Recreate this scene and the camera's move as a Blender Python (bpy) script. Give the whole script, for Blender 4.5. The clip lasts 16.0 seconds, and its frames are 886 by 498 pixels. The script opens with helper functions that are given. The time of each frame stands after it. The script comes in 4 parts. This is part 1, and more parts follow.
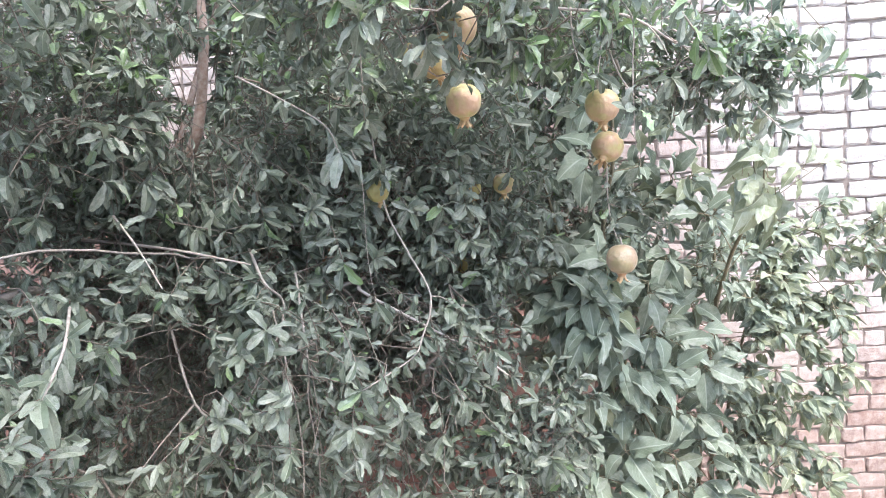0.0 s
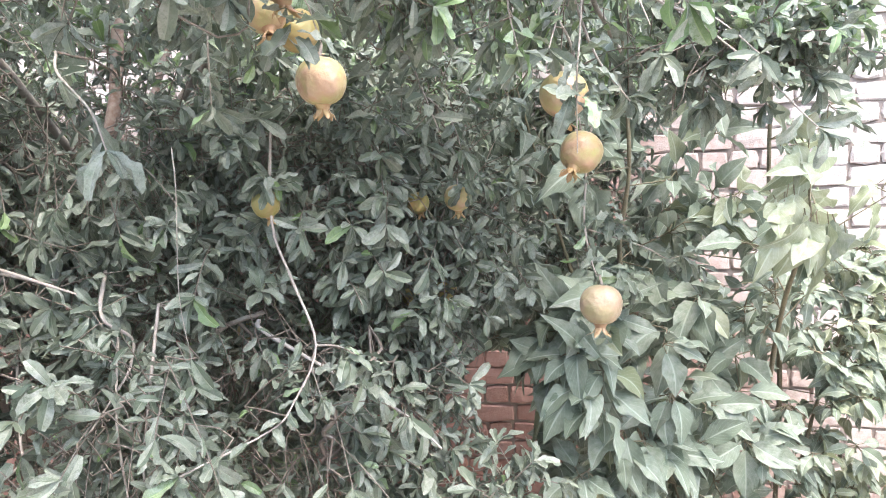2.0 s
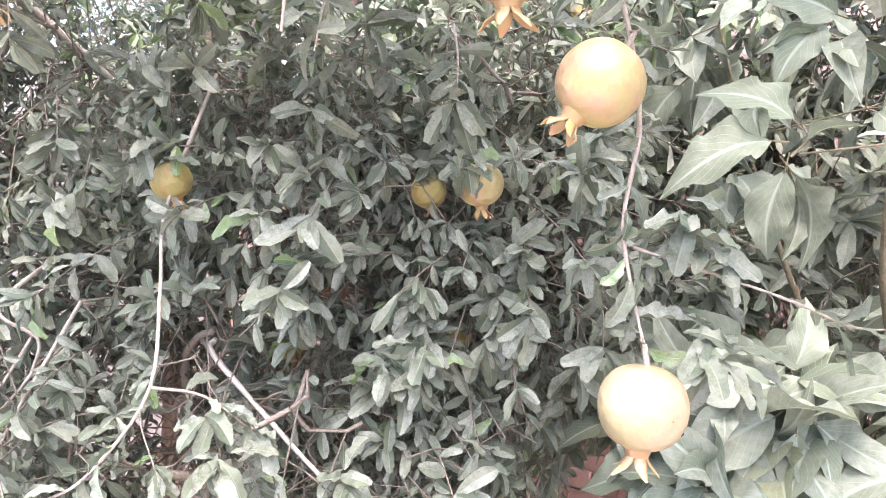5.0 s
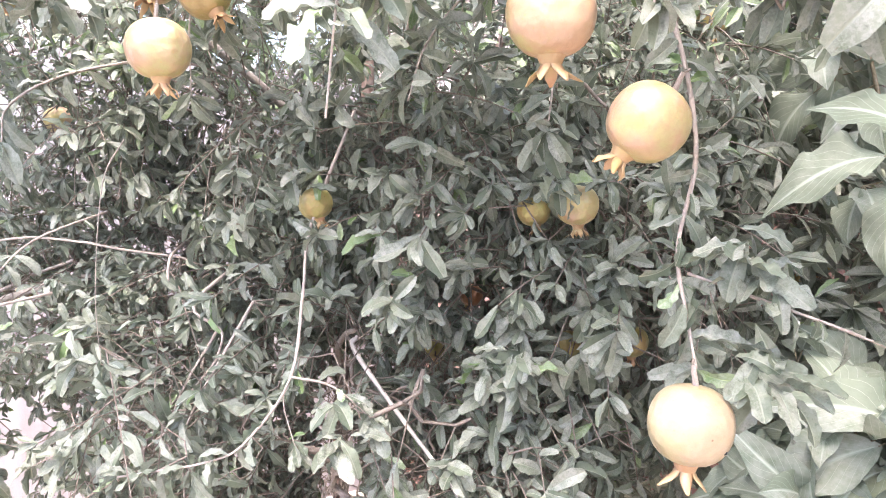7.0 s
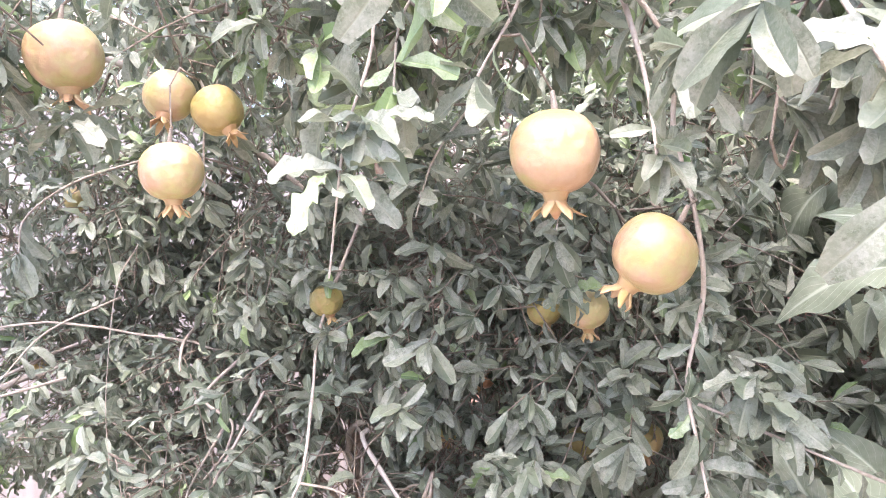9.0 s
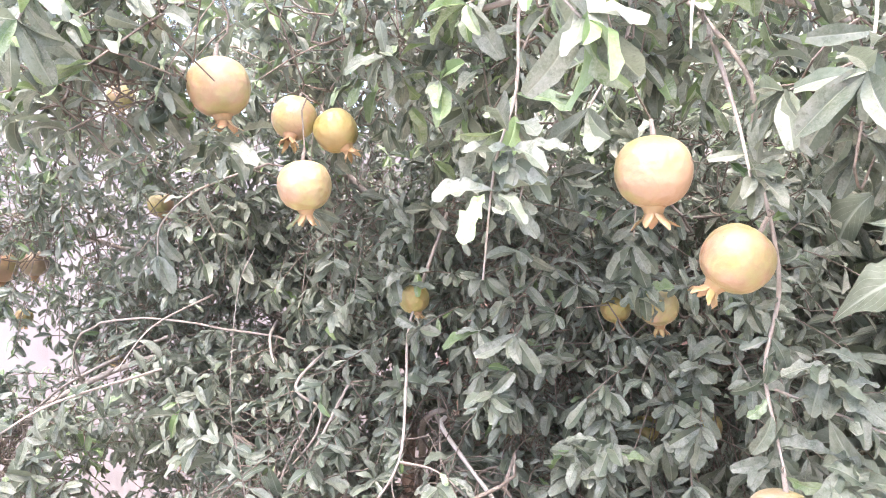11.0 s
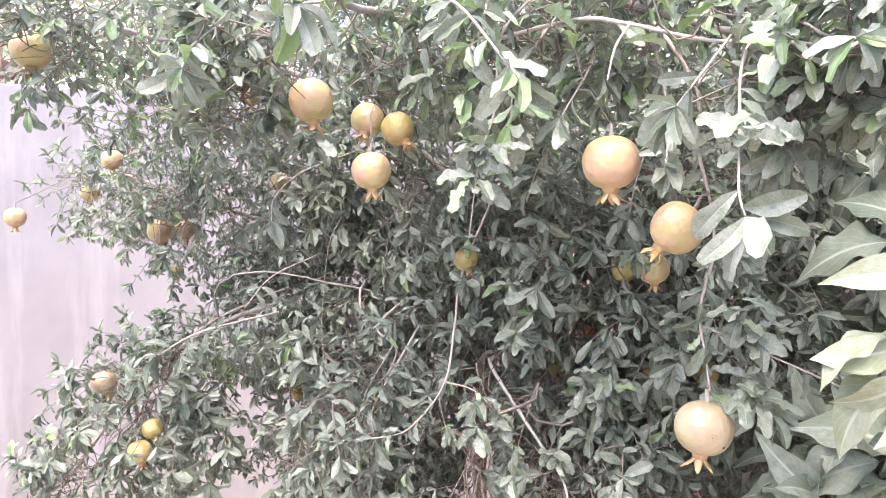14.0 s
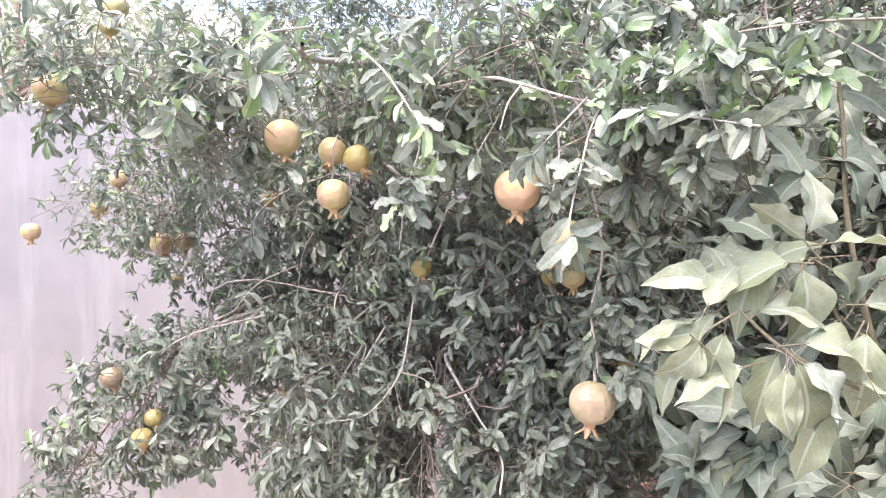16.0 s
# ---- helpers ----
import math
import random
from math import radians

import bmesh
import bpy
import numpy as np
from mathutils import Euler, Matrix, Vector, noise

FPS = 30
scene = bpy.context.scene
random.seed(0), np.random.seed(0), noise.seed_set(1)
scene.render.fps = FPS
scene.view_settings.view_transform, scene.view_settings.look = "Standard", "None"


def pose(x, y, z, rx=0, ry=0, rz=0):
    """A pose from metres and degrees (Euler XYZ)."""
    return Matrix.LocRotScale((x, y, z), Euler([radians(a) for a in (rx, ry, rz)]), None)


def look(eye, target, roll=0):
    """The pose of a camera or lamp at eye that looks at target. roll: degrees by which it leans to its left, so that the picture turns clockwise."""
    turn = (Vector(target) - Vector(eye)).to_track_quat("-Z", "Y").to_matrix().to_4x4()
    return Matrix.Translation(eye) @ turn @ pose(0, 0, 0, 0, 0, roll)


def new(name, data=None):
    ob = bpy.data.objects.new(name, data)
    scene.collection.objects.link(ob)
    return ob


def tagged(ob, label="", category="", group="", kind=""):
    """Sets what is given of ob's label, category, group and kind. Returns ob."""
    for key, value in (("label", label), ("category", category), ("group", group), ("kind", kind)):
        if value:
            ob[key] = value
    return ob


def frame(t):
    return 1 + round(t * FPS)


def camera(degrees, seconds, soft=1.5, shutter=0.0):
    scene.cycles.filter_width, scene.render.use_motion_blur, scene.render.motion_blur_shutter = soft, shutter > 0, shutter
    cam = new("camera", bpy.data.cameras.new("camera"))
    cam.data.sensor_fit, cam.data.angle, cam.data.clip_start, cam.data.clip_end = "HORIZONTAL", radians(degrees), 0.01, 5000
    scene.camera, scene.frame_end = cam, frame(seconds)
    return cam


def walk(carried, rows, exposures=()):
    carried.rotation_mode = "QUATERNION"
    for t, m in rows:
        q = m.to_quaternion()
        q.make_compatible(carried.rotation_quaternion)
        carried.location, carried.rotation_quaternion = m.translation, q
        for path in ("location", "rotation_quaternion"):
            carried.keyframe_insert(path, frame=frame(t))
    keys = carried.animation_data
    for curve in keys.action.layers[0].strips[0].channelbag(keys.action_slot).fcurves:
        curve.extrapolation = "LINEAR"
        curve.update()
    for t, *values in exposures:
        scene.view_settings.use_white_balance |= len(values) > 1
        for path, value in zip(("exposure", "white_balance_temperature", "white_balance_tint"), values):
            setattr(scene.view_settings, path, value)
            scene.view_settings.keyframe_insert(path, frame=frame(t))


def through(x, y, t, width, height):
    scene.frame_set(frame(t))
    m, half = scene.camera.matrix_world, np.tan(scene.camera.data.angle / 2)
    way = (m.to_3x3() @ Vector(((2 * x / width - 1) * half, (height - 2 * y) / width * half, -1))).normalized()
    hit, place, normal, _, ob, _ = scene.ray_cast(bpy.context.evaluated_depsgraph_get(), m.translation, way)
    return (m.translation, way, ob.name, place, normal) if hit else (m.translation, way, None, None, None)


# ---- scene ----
cam = camera(66.0, 16.0, 0.95)
PATH = [
    (0, (-0.53, -1.029, 1.509), (-0.571, 0.957, 1.282), -3.5),
    (0.5, (-0.4, -0.956, 1.521), (-0.557, 1.026, 1.305), -3.3),
    (1, (-0.287, -0.894, 1.519), (-0.526, 1.077, 1.281), -4.0),
    (1.5, (-0.224, -0.782, 1.497), (-0.491, 1.185, 1.252), -4.1),
    (2, (-0.187, -0.603, 1.496), (-0.529, 1.358, 1.305), -2.1),
    (2.5, (-0.161, -0.476, 1.486), (-0.62, 1.462, 1.297), -3.2),
    (3, (-0.092, -0.338, 1.474), (-0.74, 1.544, 1.275), -3.2),
    (3.2, (-0.033, -0.267, 1.462), (-0.757, 1.588, 1.274), -2.6),
    (5.3, (0.178, 0.16, 1.434), (-1.244, 1.562, 1.319), 0.4),
    (5.5, (0.2, 0.175, 1.436), (-1.263, 1.533, 1.318), 0.6),
    (6, (0.257, 0.187, 1.434), (-1.316, 1.415, 1.304), 0.5),
    (6.5, (0.294, 0.176, 1.449), (-1.345, 1.318, 1.342), -0.0),
    (7, (0.299, 0.162, 1.468), (-1.404, 1.202, 1.338), -0.5),
    (7.5, (0.3, 0.175, 1.482), (-1.41, 1.204, 1.351), -0.8),
    (8, (0.3, 0.191, 1.503), (-1.426, 1.193, 1.379), -1.6),
    (8.5, (0.303, 0.171, 1.535), (-1.428, 1.172, 1.481), -1.2),
    (8.7, (0.302, 0.173, 1.544), (-1.424, 1.183, 1.526), -0.9),
    (10.8, (0.32, 0.067, 1.565), (-1.439, 1.018, 1.577), -0.4),
    (11, (0.345, 0.031, 1.559), (-1.411, 0.987, 1.553), -0.6),
    (11.5, (0.4, -0.025, 1.544), (-1.36, 0.924, 1.515), -0.3),
    (12, (0.472, -0.061, 1.523), (-1.304, 0.857, 1.461), -0.2),
    (12.5, (0.502, -0.088, 1.5), (-1.276, 0.822, 1.402), -0.2),
    (13, (0.526, -0.088, 1.509), (-1.273, 0.781, 1.436), -0.1),
    (13.5, (0.59, -0.042, 1.535), (-1.26, 0.717, 1.469), 0.5),
    (14, (0.67, 0.03, 1.548), (-1.224, 0.669, 1.472), 0.3),
    (14.5, (0.748, 0.073, 1.551), (-1.179, 0.607, 1.517), -0.1),
    (15, (0.814, 0.098, 1.549), (-1.11, 0.642, 1.504), -0.1),
    (15.5, (0.856, 0.099, 1.555), (-1.055, 0.687, 1.505), -0.2),
    (16, (0.935, 0.062, 1.56), (-0.964, 0.688, 1.511), 0.1),
]

EXPOSE = [(0.0, 1.58, 6000, 6), (2.0, 1.84, 6250, 6), (3.0, 2.40, 6440, 8), (5.5, 2.52, 6520, 17), (8.5, 2.30, 6520, 17), (11.0, 2.31, 6480, 16.5), (12.5, 2.19, 6460, 16), (14.0, 1.96, 6440, 15), (16.0, 1.82, 6420, 14)]
walk(cam, [(t, look(eye, target, roll)) for t, eye, target, roll in PATH], EXPOSE)

# ---- sky and light ----
GROUND = -0.8
SUN_DIR = Vector((-0.30, 0.34, -0.93))
world = bpy.data.worlds.new("sky")
scene.world = world
world.use_nodes = True
wn, wl = world.node_tree.nodes, world.node_tree.links
sky = wn.new("ShaderNodeTexSky")
sky.sky_type = "NISHITA"
sky.sun_disc = False
sky.sun_elevation = math.asin(-SUN_DIR.normalized().z)
sky.sun_rotation = math.atan2(-SUN_DIR.x, -SUN_DIR.y)
sky.dust_density, sky.air_density = 4.0, 1.0
wl.new(sky.outputs["Color"], wn["Background"].inputs["Color"])
wn["Background"].inputs["Strength"].default_value = 0.295
sun = new("sun", bpy.data.lights.new("sun", "SUN"))
sun.data.energy, sun.data.angle, sun.data.color = 1.15, radians(60), (1.0, 0.95, 0.88)
sun.rotation_mode = "QUATERNION"
sun.rotation_quaternion = SUN_DIR.to_track_quat("-Z", "Y")

# ---- materials ----


class Mat:
    """A node material with shortcuts for mixing colours."""

    def __init__(self, name, rough=0.6, spec=0.4):
        self.m = bpy.data.materials.new(name)
        self.m.use_nodes = True
        self.n, self.l = self.m.node_tree.nodes, self.m.node_tree.links
        self.b = self.n["Principled BSDF"]
        self.b.inputs["Roughness"].default_value = rough
        self.b.inputs["Specular IOR Level"].default_value = spec

    def put(self, sock, v):
        if isinstance(v, bpy.types.NodeSocket):
            self.l.new(v, sock)
        elif isinstance(v, tuple):
            sock.default_value = (*v[:3], 1.0) if len(sock.default_value) == 4 else v
        else:
            sock.default_value = v

    def coord(self, kind="Object"):
        return self.n.new("ShaderNodeTexCoord").outputs[kind]

    def noise(self, scale, detail=4.0, rough=0.6, vec=None):
        t = self.n.new("ShaderNodeTexNoise")
        t.inputs["Scale"].default_value, t.inputs["Detail"].default_value, t.inputs["Roughness"].default_value = scale, detail, rough
        self.l.new(vec or self.coord(), t.inputs["Vector"])
        return t.outputs["Fac"]

    def voronoi(self, scale, vec=None):
        t = self.n.new("ShaderNodeTexVoronoi")
        t.inputs["Scale"].default_value = scale
        self.l.new(vec or self.coord(), t.inputs["Vector"])
        return t.outputs["Distance"]

    def ramp(self, v, a, b, lo=0.0, hi=1.0):
        t = self.n.new("ShaderNodeMapRange")
        for i, x in enumerate((v, a, b, lo, hi)):
            self.put(t.inputs[i], x)
        return t.outputs[0]

    def mix(self, f, a, b, how="MIX"):
        t = self.n.new("ShaderNodeMix")
        t.data_type, t.blend_type = "RGBA", how
        for i, x in ((0, f), (6, a), (7, b)):
            self.put(t.inputs[i], x)
        return t.outputs[2]

    def maths(self, op, a, b=0.0):
        t = self.n.new("ShaderNodeMath")
        t.operation = op
        self.put(t.inputs[0], a), self.put(t.inputs[1], b)
        return t.outputs[0]

    def rand(self):
        """A random number for each object and each loose piece of a mesh."""
        o = self.n.new("ShaderNodeObjectInfo").outputs["Random"]
        g = self.n.new("ShaderNodeNewGeometry").outputs["Random Per Island"]
        return self.maths("FRACT", self.maths("ADD", o, g))

    def bump(self, height, strength=0.4, dist=0.01):
        t = self.n.new("ShaderNodeBump")
        t.inputs["Strength"].default_value, t.inputs["Distance"].default_value = strength, dist
        self.l.new(height, t.inputs["Height"])
        self.l.new(t.outputs["Normal"], self.b.inputs["Normal"])

    def color(self, v):
        self.put(self.b.inputs["Base Color"], v)

    def rough(self, v):
        self.put(self.b.inputs["Roughness"], v)


def leaf_material(name, dark, light, dust, vein, rough=0.42, through=0.22, side=0.0, speck=1.0):
    m = Mat(name, rough, 0.38)
    r = m.rand()
    base = m.mix(r, dark, light)
    r2 = m.maths("FRACT", m.maths("MULTIPLY", r, 17.3))
    grey = m.ramp(r2, 0.0, 1.0, 0.10, 0.90)
    pos = m.n.new("ShaderNodeNewGeometry").outputs["Position"]
    base = m.mix(m.maths("MULTIPLY", m.ramp(m.noise(70.0, 4.0, 0.6, pos), 0.3, 0.72), grey), base, dust)
    base = m.mix(m.maths("MULTIPLY", m.ramp(m.noise(420.0, 3.0, 0.7, pos), 0.46, 0.62), m.ramp(r2, 0.0, 1.0, 0.0, 0.5 * speck)), base, dust)
    base = m.mix(m.ramp(m.noise(230.0, 3.0, 0.7, pos), 0.56, 0.70, 0.0, 0.45 * speck), base, tuple(0.62 * v for v in dark))
    base = m.mix(m.ramp(m.noise(260.0, 2.0, 0.6, pos), 0.66, 0.78, 0.0, 0.5 * speck), base, (0.16, 0.12, 0.07))
    sep = m.n.new("ShaderNodeSeparateXYZ")
    m.l.new(m.coord("UV"), sep.inputs[0])
    off = m.maths("ABSOLUTE", m.maths("SUBTRACT", sep.outputs[1], 0.5))
    rib = m.ramp(off, 0.02, 0.055, 0.75, 0.0)
    if side:
        wave = m.maths("ABSOLUTE", m.maths("SINE", m.maths("SUBTRACT", m.maths("MULTIPLY", sep.outputs[0], 24.0), m.maths("MULTIPLY", off, 22.0))))
        rib = m.maths("MAXIMUM", rib, m.ramp(wave, 0.0, 0.16, side, 0.0))
    base = m.mix(rib, base, vein)
    m.color(base)
    m.rough(m.ramp(m.noise(40.0, 3.0, 0.6, pos), 0.3, 0.7, rough - 0.08, rough + 0.15))
    m.bump(m.maths("SUBTRACT", m.noise(160.0, 3.0, 0.6, pos), m.maths("MULTIPLY", rib, 0.6)), 0.4, 0.002)
    tr = m.n.new("ShaderNodeBsdfTranslucent")
    m.l.new(m.mix(0.5, base, light), tr.inputs["Color"])
    mx = m.n.new("ShaderNodeMixShader")
    mx.inputs[0].default_value = through
    m.l.new(m.b.outputs[0], mx.inputs[1])
    m.l.new(tr.outputs[0], mx.inputs[2])
    m.l.new(mx.outputs[0], m.n["Material Output"].inputs["Surface"])
    return m.m


LEAF = leaf_material("pomegranate leaf", (0.070, 0.096, 0.061), (0.158, 0.186, 0.128), (0.375, 0.38, 0.34), (0.29, 0.31, 0.245), 0.38, 0.28)
LEAF_YOUNG = leaf_material("young pomegranate leaf", (0.10, 0.17, 0.06), (0.17, 0.25, 0.09), (0.42, 0.45, 0.38), (0.30, 0.38, 0.18))
BROAD = leaf_material("broad leaf", (0.125, 0.158, 0.106), (0.190, 0.225, 0.160), (0.36, 0.375, 0.33), (0.42, 0.455, 0.38), 0.55, 0.24, 0.55, 0.3)
BROAD_YOUNG = leaf_material("young broad leaf", (0.195, 0.225, 0.118), (0.28, 0.302, 0.188), (0.44, 0.45, 0.385), (0.50, 0.53, 0.42), 0.5, 0.3, 0.55, 0.25)


def bark_material(name, a, b, scale=1.0, pale=(0.42, 0.38, 0.34)):
    m = Mat(name, 0.8, 0.25)
    n1, n2 = m.noise(14.0 * scale, 5.0), m.noise(90.0 * scale, 4.0)
    m.color(m.mix(m.ramp(n2, 0.35, 0.7, 0.0, 0.5), m.mix(m.ramp(n1, 0.3, 0.7), a, b), pale))
    m.bump(n2, 0.6, 0.004)
    return m.m


BARK = bark_material("reddish bark", (0.16, 0.105, 0.083), (0.28, 0.185, 0.147))
TWIG = bark_material("pale twig bark", (0.25, 0.205, 0.18), (0.40, 0.345, 0.31), 3.0)
DEADWOOD = bark_material("bleached dead wood", (0.42, 0.37, 0.33), (0.54, 0.49, 0.45), 3.0)
BRANCH = bark_material("grey-brown branch bark", (0.19, 0.155, 0.13), (0.31, 0.265, 0.23), 2.0)
FINE_TWIG = bark_material("fine twig bark", (0.12, 0.092, 0.074), (0.19, 0.155, 0.128), 3.0, (0.30, 0.265, 0.235))
STEM = bark_material("green-brown stem", (0.11, 0.098, 0.058), (0.19, 0.155, 0.10), 2.0, (0.26, 0.23, 0.18))


def fruit_material(name, yellow, blush, old):
    m = Mat(name, 0.42, 0.45)
    r = m.rand()
    obj = m.coord()
    shift = m.n.new("ShaderNodeVectorMath")
    shift.operation = "MULTIPLY_ADD"
    m.l.new(r, shift.inputs[0])
    shift.inputs[1].default_value = (9.0, 7.0, 5.0)
    m.l.new(obj, shift.inputs[2])
    own = shift.outputs[0]
    big = m.noise(1.5, 3.0, 0.5, own)
    c = m.mix(m.ramp(big, 0.42, 0.58), yellow, blush)
    c = m.mix(m.ramp(m.noise(2.2, 3.0, 0.5, own), 0.50, 0.66, 0.0, 0.75), c, tuple(v * w for v, w in zip(yellow, (0.86, 0.98, 0.74))))
    c = m.mix(m.ramp(m.noise(11.0, 5.0, 0.7, own), 0.42, 0.70, 0.0, 0.5), c, tuple(v * w for v, w in zip(blush, (0.88, 0.78, 0.70))))
    c = m.mix(m.ramp(m.noise(55.0, 2.0, 0.6, own), 0.5, 0.75, 0.0, 0.22), c, tuple(min(1.0, 1.25 * v) for v in yellow))
    c = m.mix(m.maths("MULTIPLY", r, 0.25), c, old)
    spots = m.ramp(m.voronoi(9.0, own), 0.06, 0.17, 0.6, 0.0)
    c = m.mix(spots, c, (0.42, 0.27, 0.12))
    scars = m.ramp(m.voronoi(5.0), 0.05, 0.10, 0.85, 0.0)
    c = m.mix(m.maths("MULTIPLY", scars, m.ramp(m.noise(2.5), 0.5, 0.6)), c, (0.16, 0.08, 0.04))
    m.color(c)
    m.rough(m.ramp(m.noise(5.0), 0.3, 0.7, 0.30, 0.50))
    m.bump(m.maths("ADD", m.maths("MULTIPLY", m.noise(30.0), 0.08), m.maths("MULTIPLY", big, 3.0)), 0.25, 0.02)
    m.b.inputs["Subsurface Weight"].default_value = 0.08
    m.b.inputs["Subsurface Radius"].default_value = (0.01, 0.006, 0.003)
    return m.m


FRUIT = fruit_material("pomegranate rind", (0.35, 0.312, 0.140), (0.41, 0.268, 0.185), (0.37, 0.275, 0.160))
FRUIT_PALE = fruit_material("pale rind", (0.315, 0.255, 0.17), (0.335, 0.243, 0.172), (0.315, 0.245, 0.16))
FRUIT_GREEN = fruit_material("unripe rind", (0.30, 0.265, 0.10), (0.34, 0.24, 0.11), (0.29, 0.23, 0.09))
FRUIT_OLD = fruit_material("dried rind", (0.36, 0.17, 0.08), (0.42, 0.22, 0.13), (0.20, 0.10, 0.06))
CALYX = fruit_material("calyx", (0.38, 0.27, 0.14), (0.40, 0.235, 0.14), (0.40, 0.26, 0.14))


def brick_material():
    m = Mat("worn brick", 0.9, 0.2)
    r = m.rand()
    c = m.mix(r, (0.135, 0.062, 0.048), (0.235, 0.122, 0.098))
    r2 = m.maths("FRACT", m.maths("MULTIPLY", r, 13.7))
    pos = m.n.new("ShaderNodeNewGeometry").outputs["Position"]
    sep = m.n.new("ShaderNodeSeparateXYZ")
    m.l.new(pos, sep.inputs[0])
    # Wear and painted shade: bricks behind the tree get less pale, higher ones more.
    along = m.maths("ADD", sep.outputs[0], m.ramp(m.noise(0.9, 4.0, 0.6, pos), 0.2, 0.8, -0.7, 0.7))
    chalk_light = m.maths("MAXIMUM", m.ramp(along, 0.0, 1.2, 0.12, 1.0), m.ramp(sep.outputs[2], 1.3, 2.0, 0.0, 0.7))
    c = m.mix(m.maths("MULTIPLY", chalk_light, m.ramp(r2, 0.0, 1.0, 0.3, 0.85)), c, (0.40, 0.325, 0.298))
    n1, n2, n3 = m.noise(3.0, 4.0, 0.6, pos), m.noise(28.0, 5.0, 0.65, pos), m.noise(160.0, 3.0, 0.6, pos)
    c = m.mix(m.maths("MULTIPLY", chalk_light, m.ramp(n2, 0.38, 0.7, 0.0, 0.8)), c, (0.48, 0.40, 0.365))
    # Limewash that grows paler upwards, with the brighter light up there painted in.
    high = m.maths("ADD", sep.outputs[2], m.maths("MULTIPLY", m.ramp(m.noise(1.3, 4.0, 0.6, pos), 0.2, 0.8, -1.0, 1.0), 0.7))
    wash_light = m.maths("MULTIPLY", chalk_light, m.maths("MULTIPLY", m.ramp(high, -0.1, 1.2), m.ramp(n2, 0.25, 0.6, 0.55, 1.0)))
    c = m.mix(wash_light, c, m.mix(n1, (0.43, 0.39, 0.367), (0.53, 0.49, 0.47)))
    c = m.mix(m.ramp(n3, 0.58, 0.75, 0.0, 0.5), c, (0.20, 0.10, 0.08))
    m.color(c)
    m.bump(m.maths("ADD", n2, m.maths("MULTIPLY", n3, 0.5)), 0.7, 0.008)
    return m.m


def plain_material(name, a, b, scale, rough=0.85, fine=120.0, stain=None):
    m = Mat(name, rough, 0.25)
    pos = m.n.new("ShaderNodeNewGeometry").outputs["Position"]
    n1, n2 = m.noise(scale, 5.0, 0.6, pos), m.noise(fine, 4.0, 0.6, pos)
    c = m.mix(m.ramp(n1, 0.3, 0.7), a, b)
    if stain:
        mp = m.n.new("ShaderNodeMapping")
        mp.inputs["Scale"].default_value = (1.0, 3.0, 0.35)
        m.l.new(pos, mp.inputs["Vector"])
        c = m.mix(m.ramp(m.noise(1.6, 5.0, 0.6, mp.outputs[0]), 0.5, 0.72, 0.0, 0.75), c, stain)
    c = m.mix(m.ramp(n2, 0.45, 0.8, 0.0, 0.25), c, tuple(0.6 * v for v in a))
    m.color(c)
    m.bump(m.maths("ADD", n1, n2), 0.3, 0.006)
    return m.m


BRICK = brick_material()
MORTAR = plain_material("mud mortar", (0.20, 0.16, 0.14), (0.32, 0.27, 0.24), 5.0)
PLASTER = plain_material("grey cement plaster", (0.20, 0.182, 0.188), (0.27, 0.248, 0.255), 1.3, 0.85, 150.0, (0.325, 0.31, 0.315))
WHITEWASH = plain_material("whitewash", (0.74, 0.72, 0.70), (0.82, 0.81, 0.79), 0.6)
BEIGE = plain_material("beige plaster", (0.58, 0.52, 0.45), (0.66, 0.61, 0.54), 0.7)
EARTH = plain_material("dry earth", (0.33, 0.29, 0.245), (0.43, 0.385, 0.33), 1.1, 0.95, 60.0)
DARK = plain_material("dark window", (0.03, 0.03, 0.035), (0.05, 0.05, 0.055), 2.0, 0.2)

# ---- mesh helpers ----


def mesh_of(name, verts, faces, mat, uv=None, smooth=True, crease=False):
    """A mesh from arrays; all faces have the same number of corners."""
    verts, faces = np.asarray(verts, np.float32), np.asarray(faces, np.int32)
    me = bpy.data.meshes.new(name)
    me.vertices.add(len(verts))
    me.vertices.foreach_set("co", verts.ravel())
    k = faces.shape[1]
    me.loops.add(faces.size)
    me.loops.foreach_set("vertex_index", faces.ravel())
    me.polygons.add(len(faces))
    me.polygons.foreach_set("loop_start", np.arange(0, faces.size, k, dtype=np.int32))
    me.polygons.foreach_set("use_smooth", np.full(len(faces), smooth))
    if uv is not None:
        layer = me.uv_layers.new(name="UVMap")
        layer.data.foreach_set("uv", np.asarray(uv, np.float32)[faces.ravel()].ravel())
    me.update(calc_edges=True)
    if crease:
        mid = np.abs(np.asarray(uv)[:, 1] - 0.5) < 1e-4
        ends = np.empty(2 * len(me.edges), np.int32)
        me.edges.foreach_get("vertices", ends)
        me.attributes.new("sharp_edge", "BOOLEAN", "EDGE").data.foreach_set("value", mid[ends].reshape(-1, 2).all(1))
    me.materials.append(mat)
    return me


def part(name, mesh, parent=None, label="", m=None):
    ob = new(name, mesh)
    ob.parent = parent
    if m is not None:
        ob.matrix_basis = m
    if label:
        ob["label"] = label
    return ob


def bm_mesh(name, bm, mat, smooth=False):
    me = bpy.data.meshes.new(name)
    for f in bm.faces:
        f.smooth = smooth
    bm.to_mesh(me)
    bm.free()
    me.materials.append(mat)
    return me


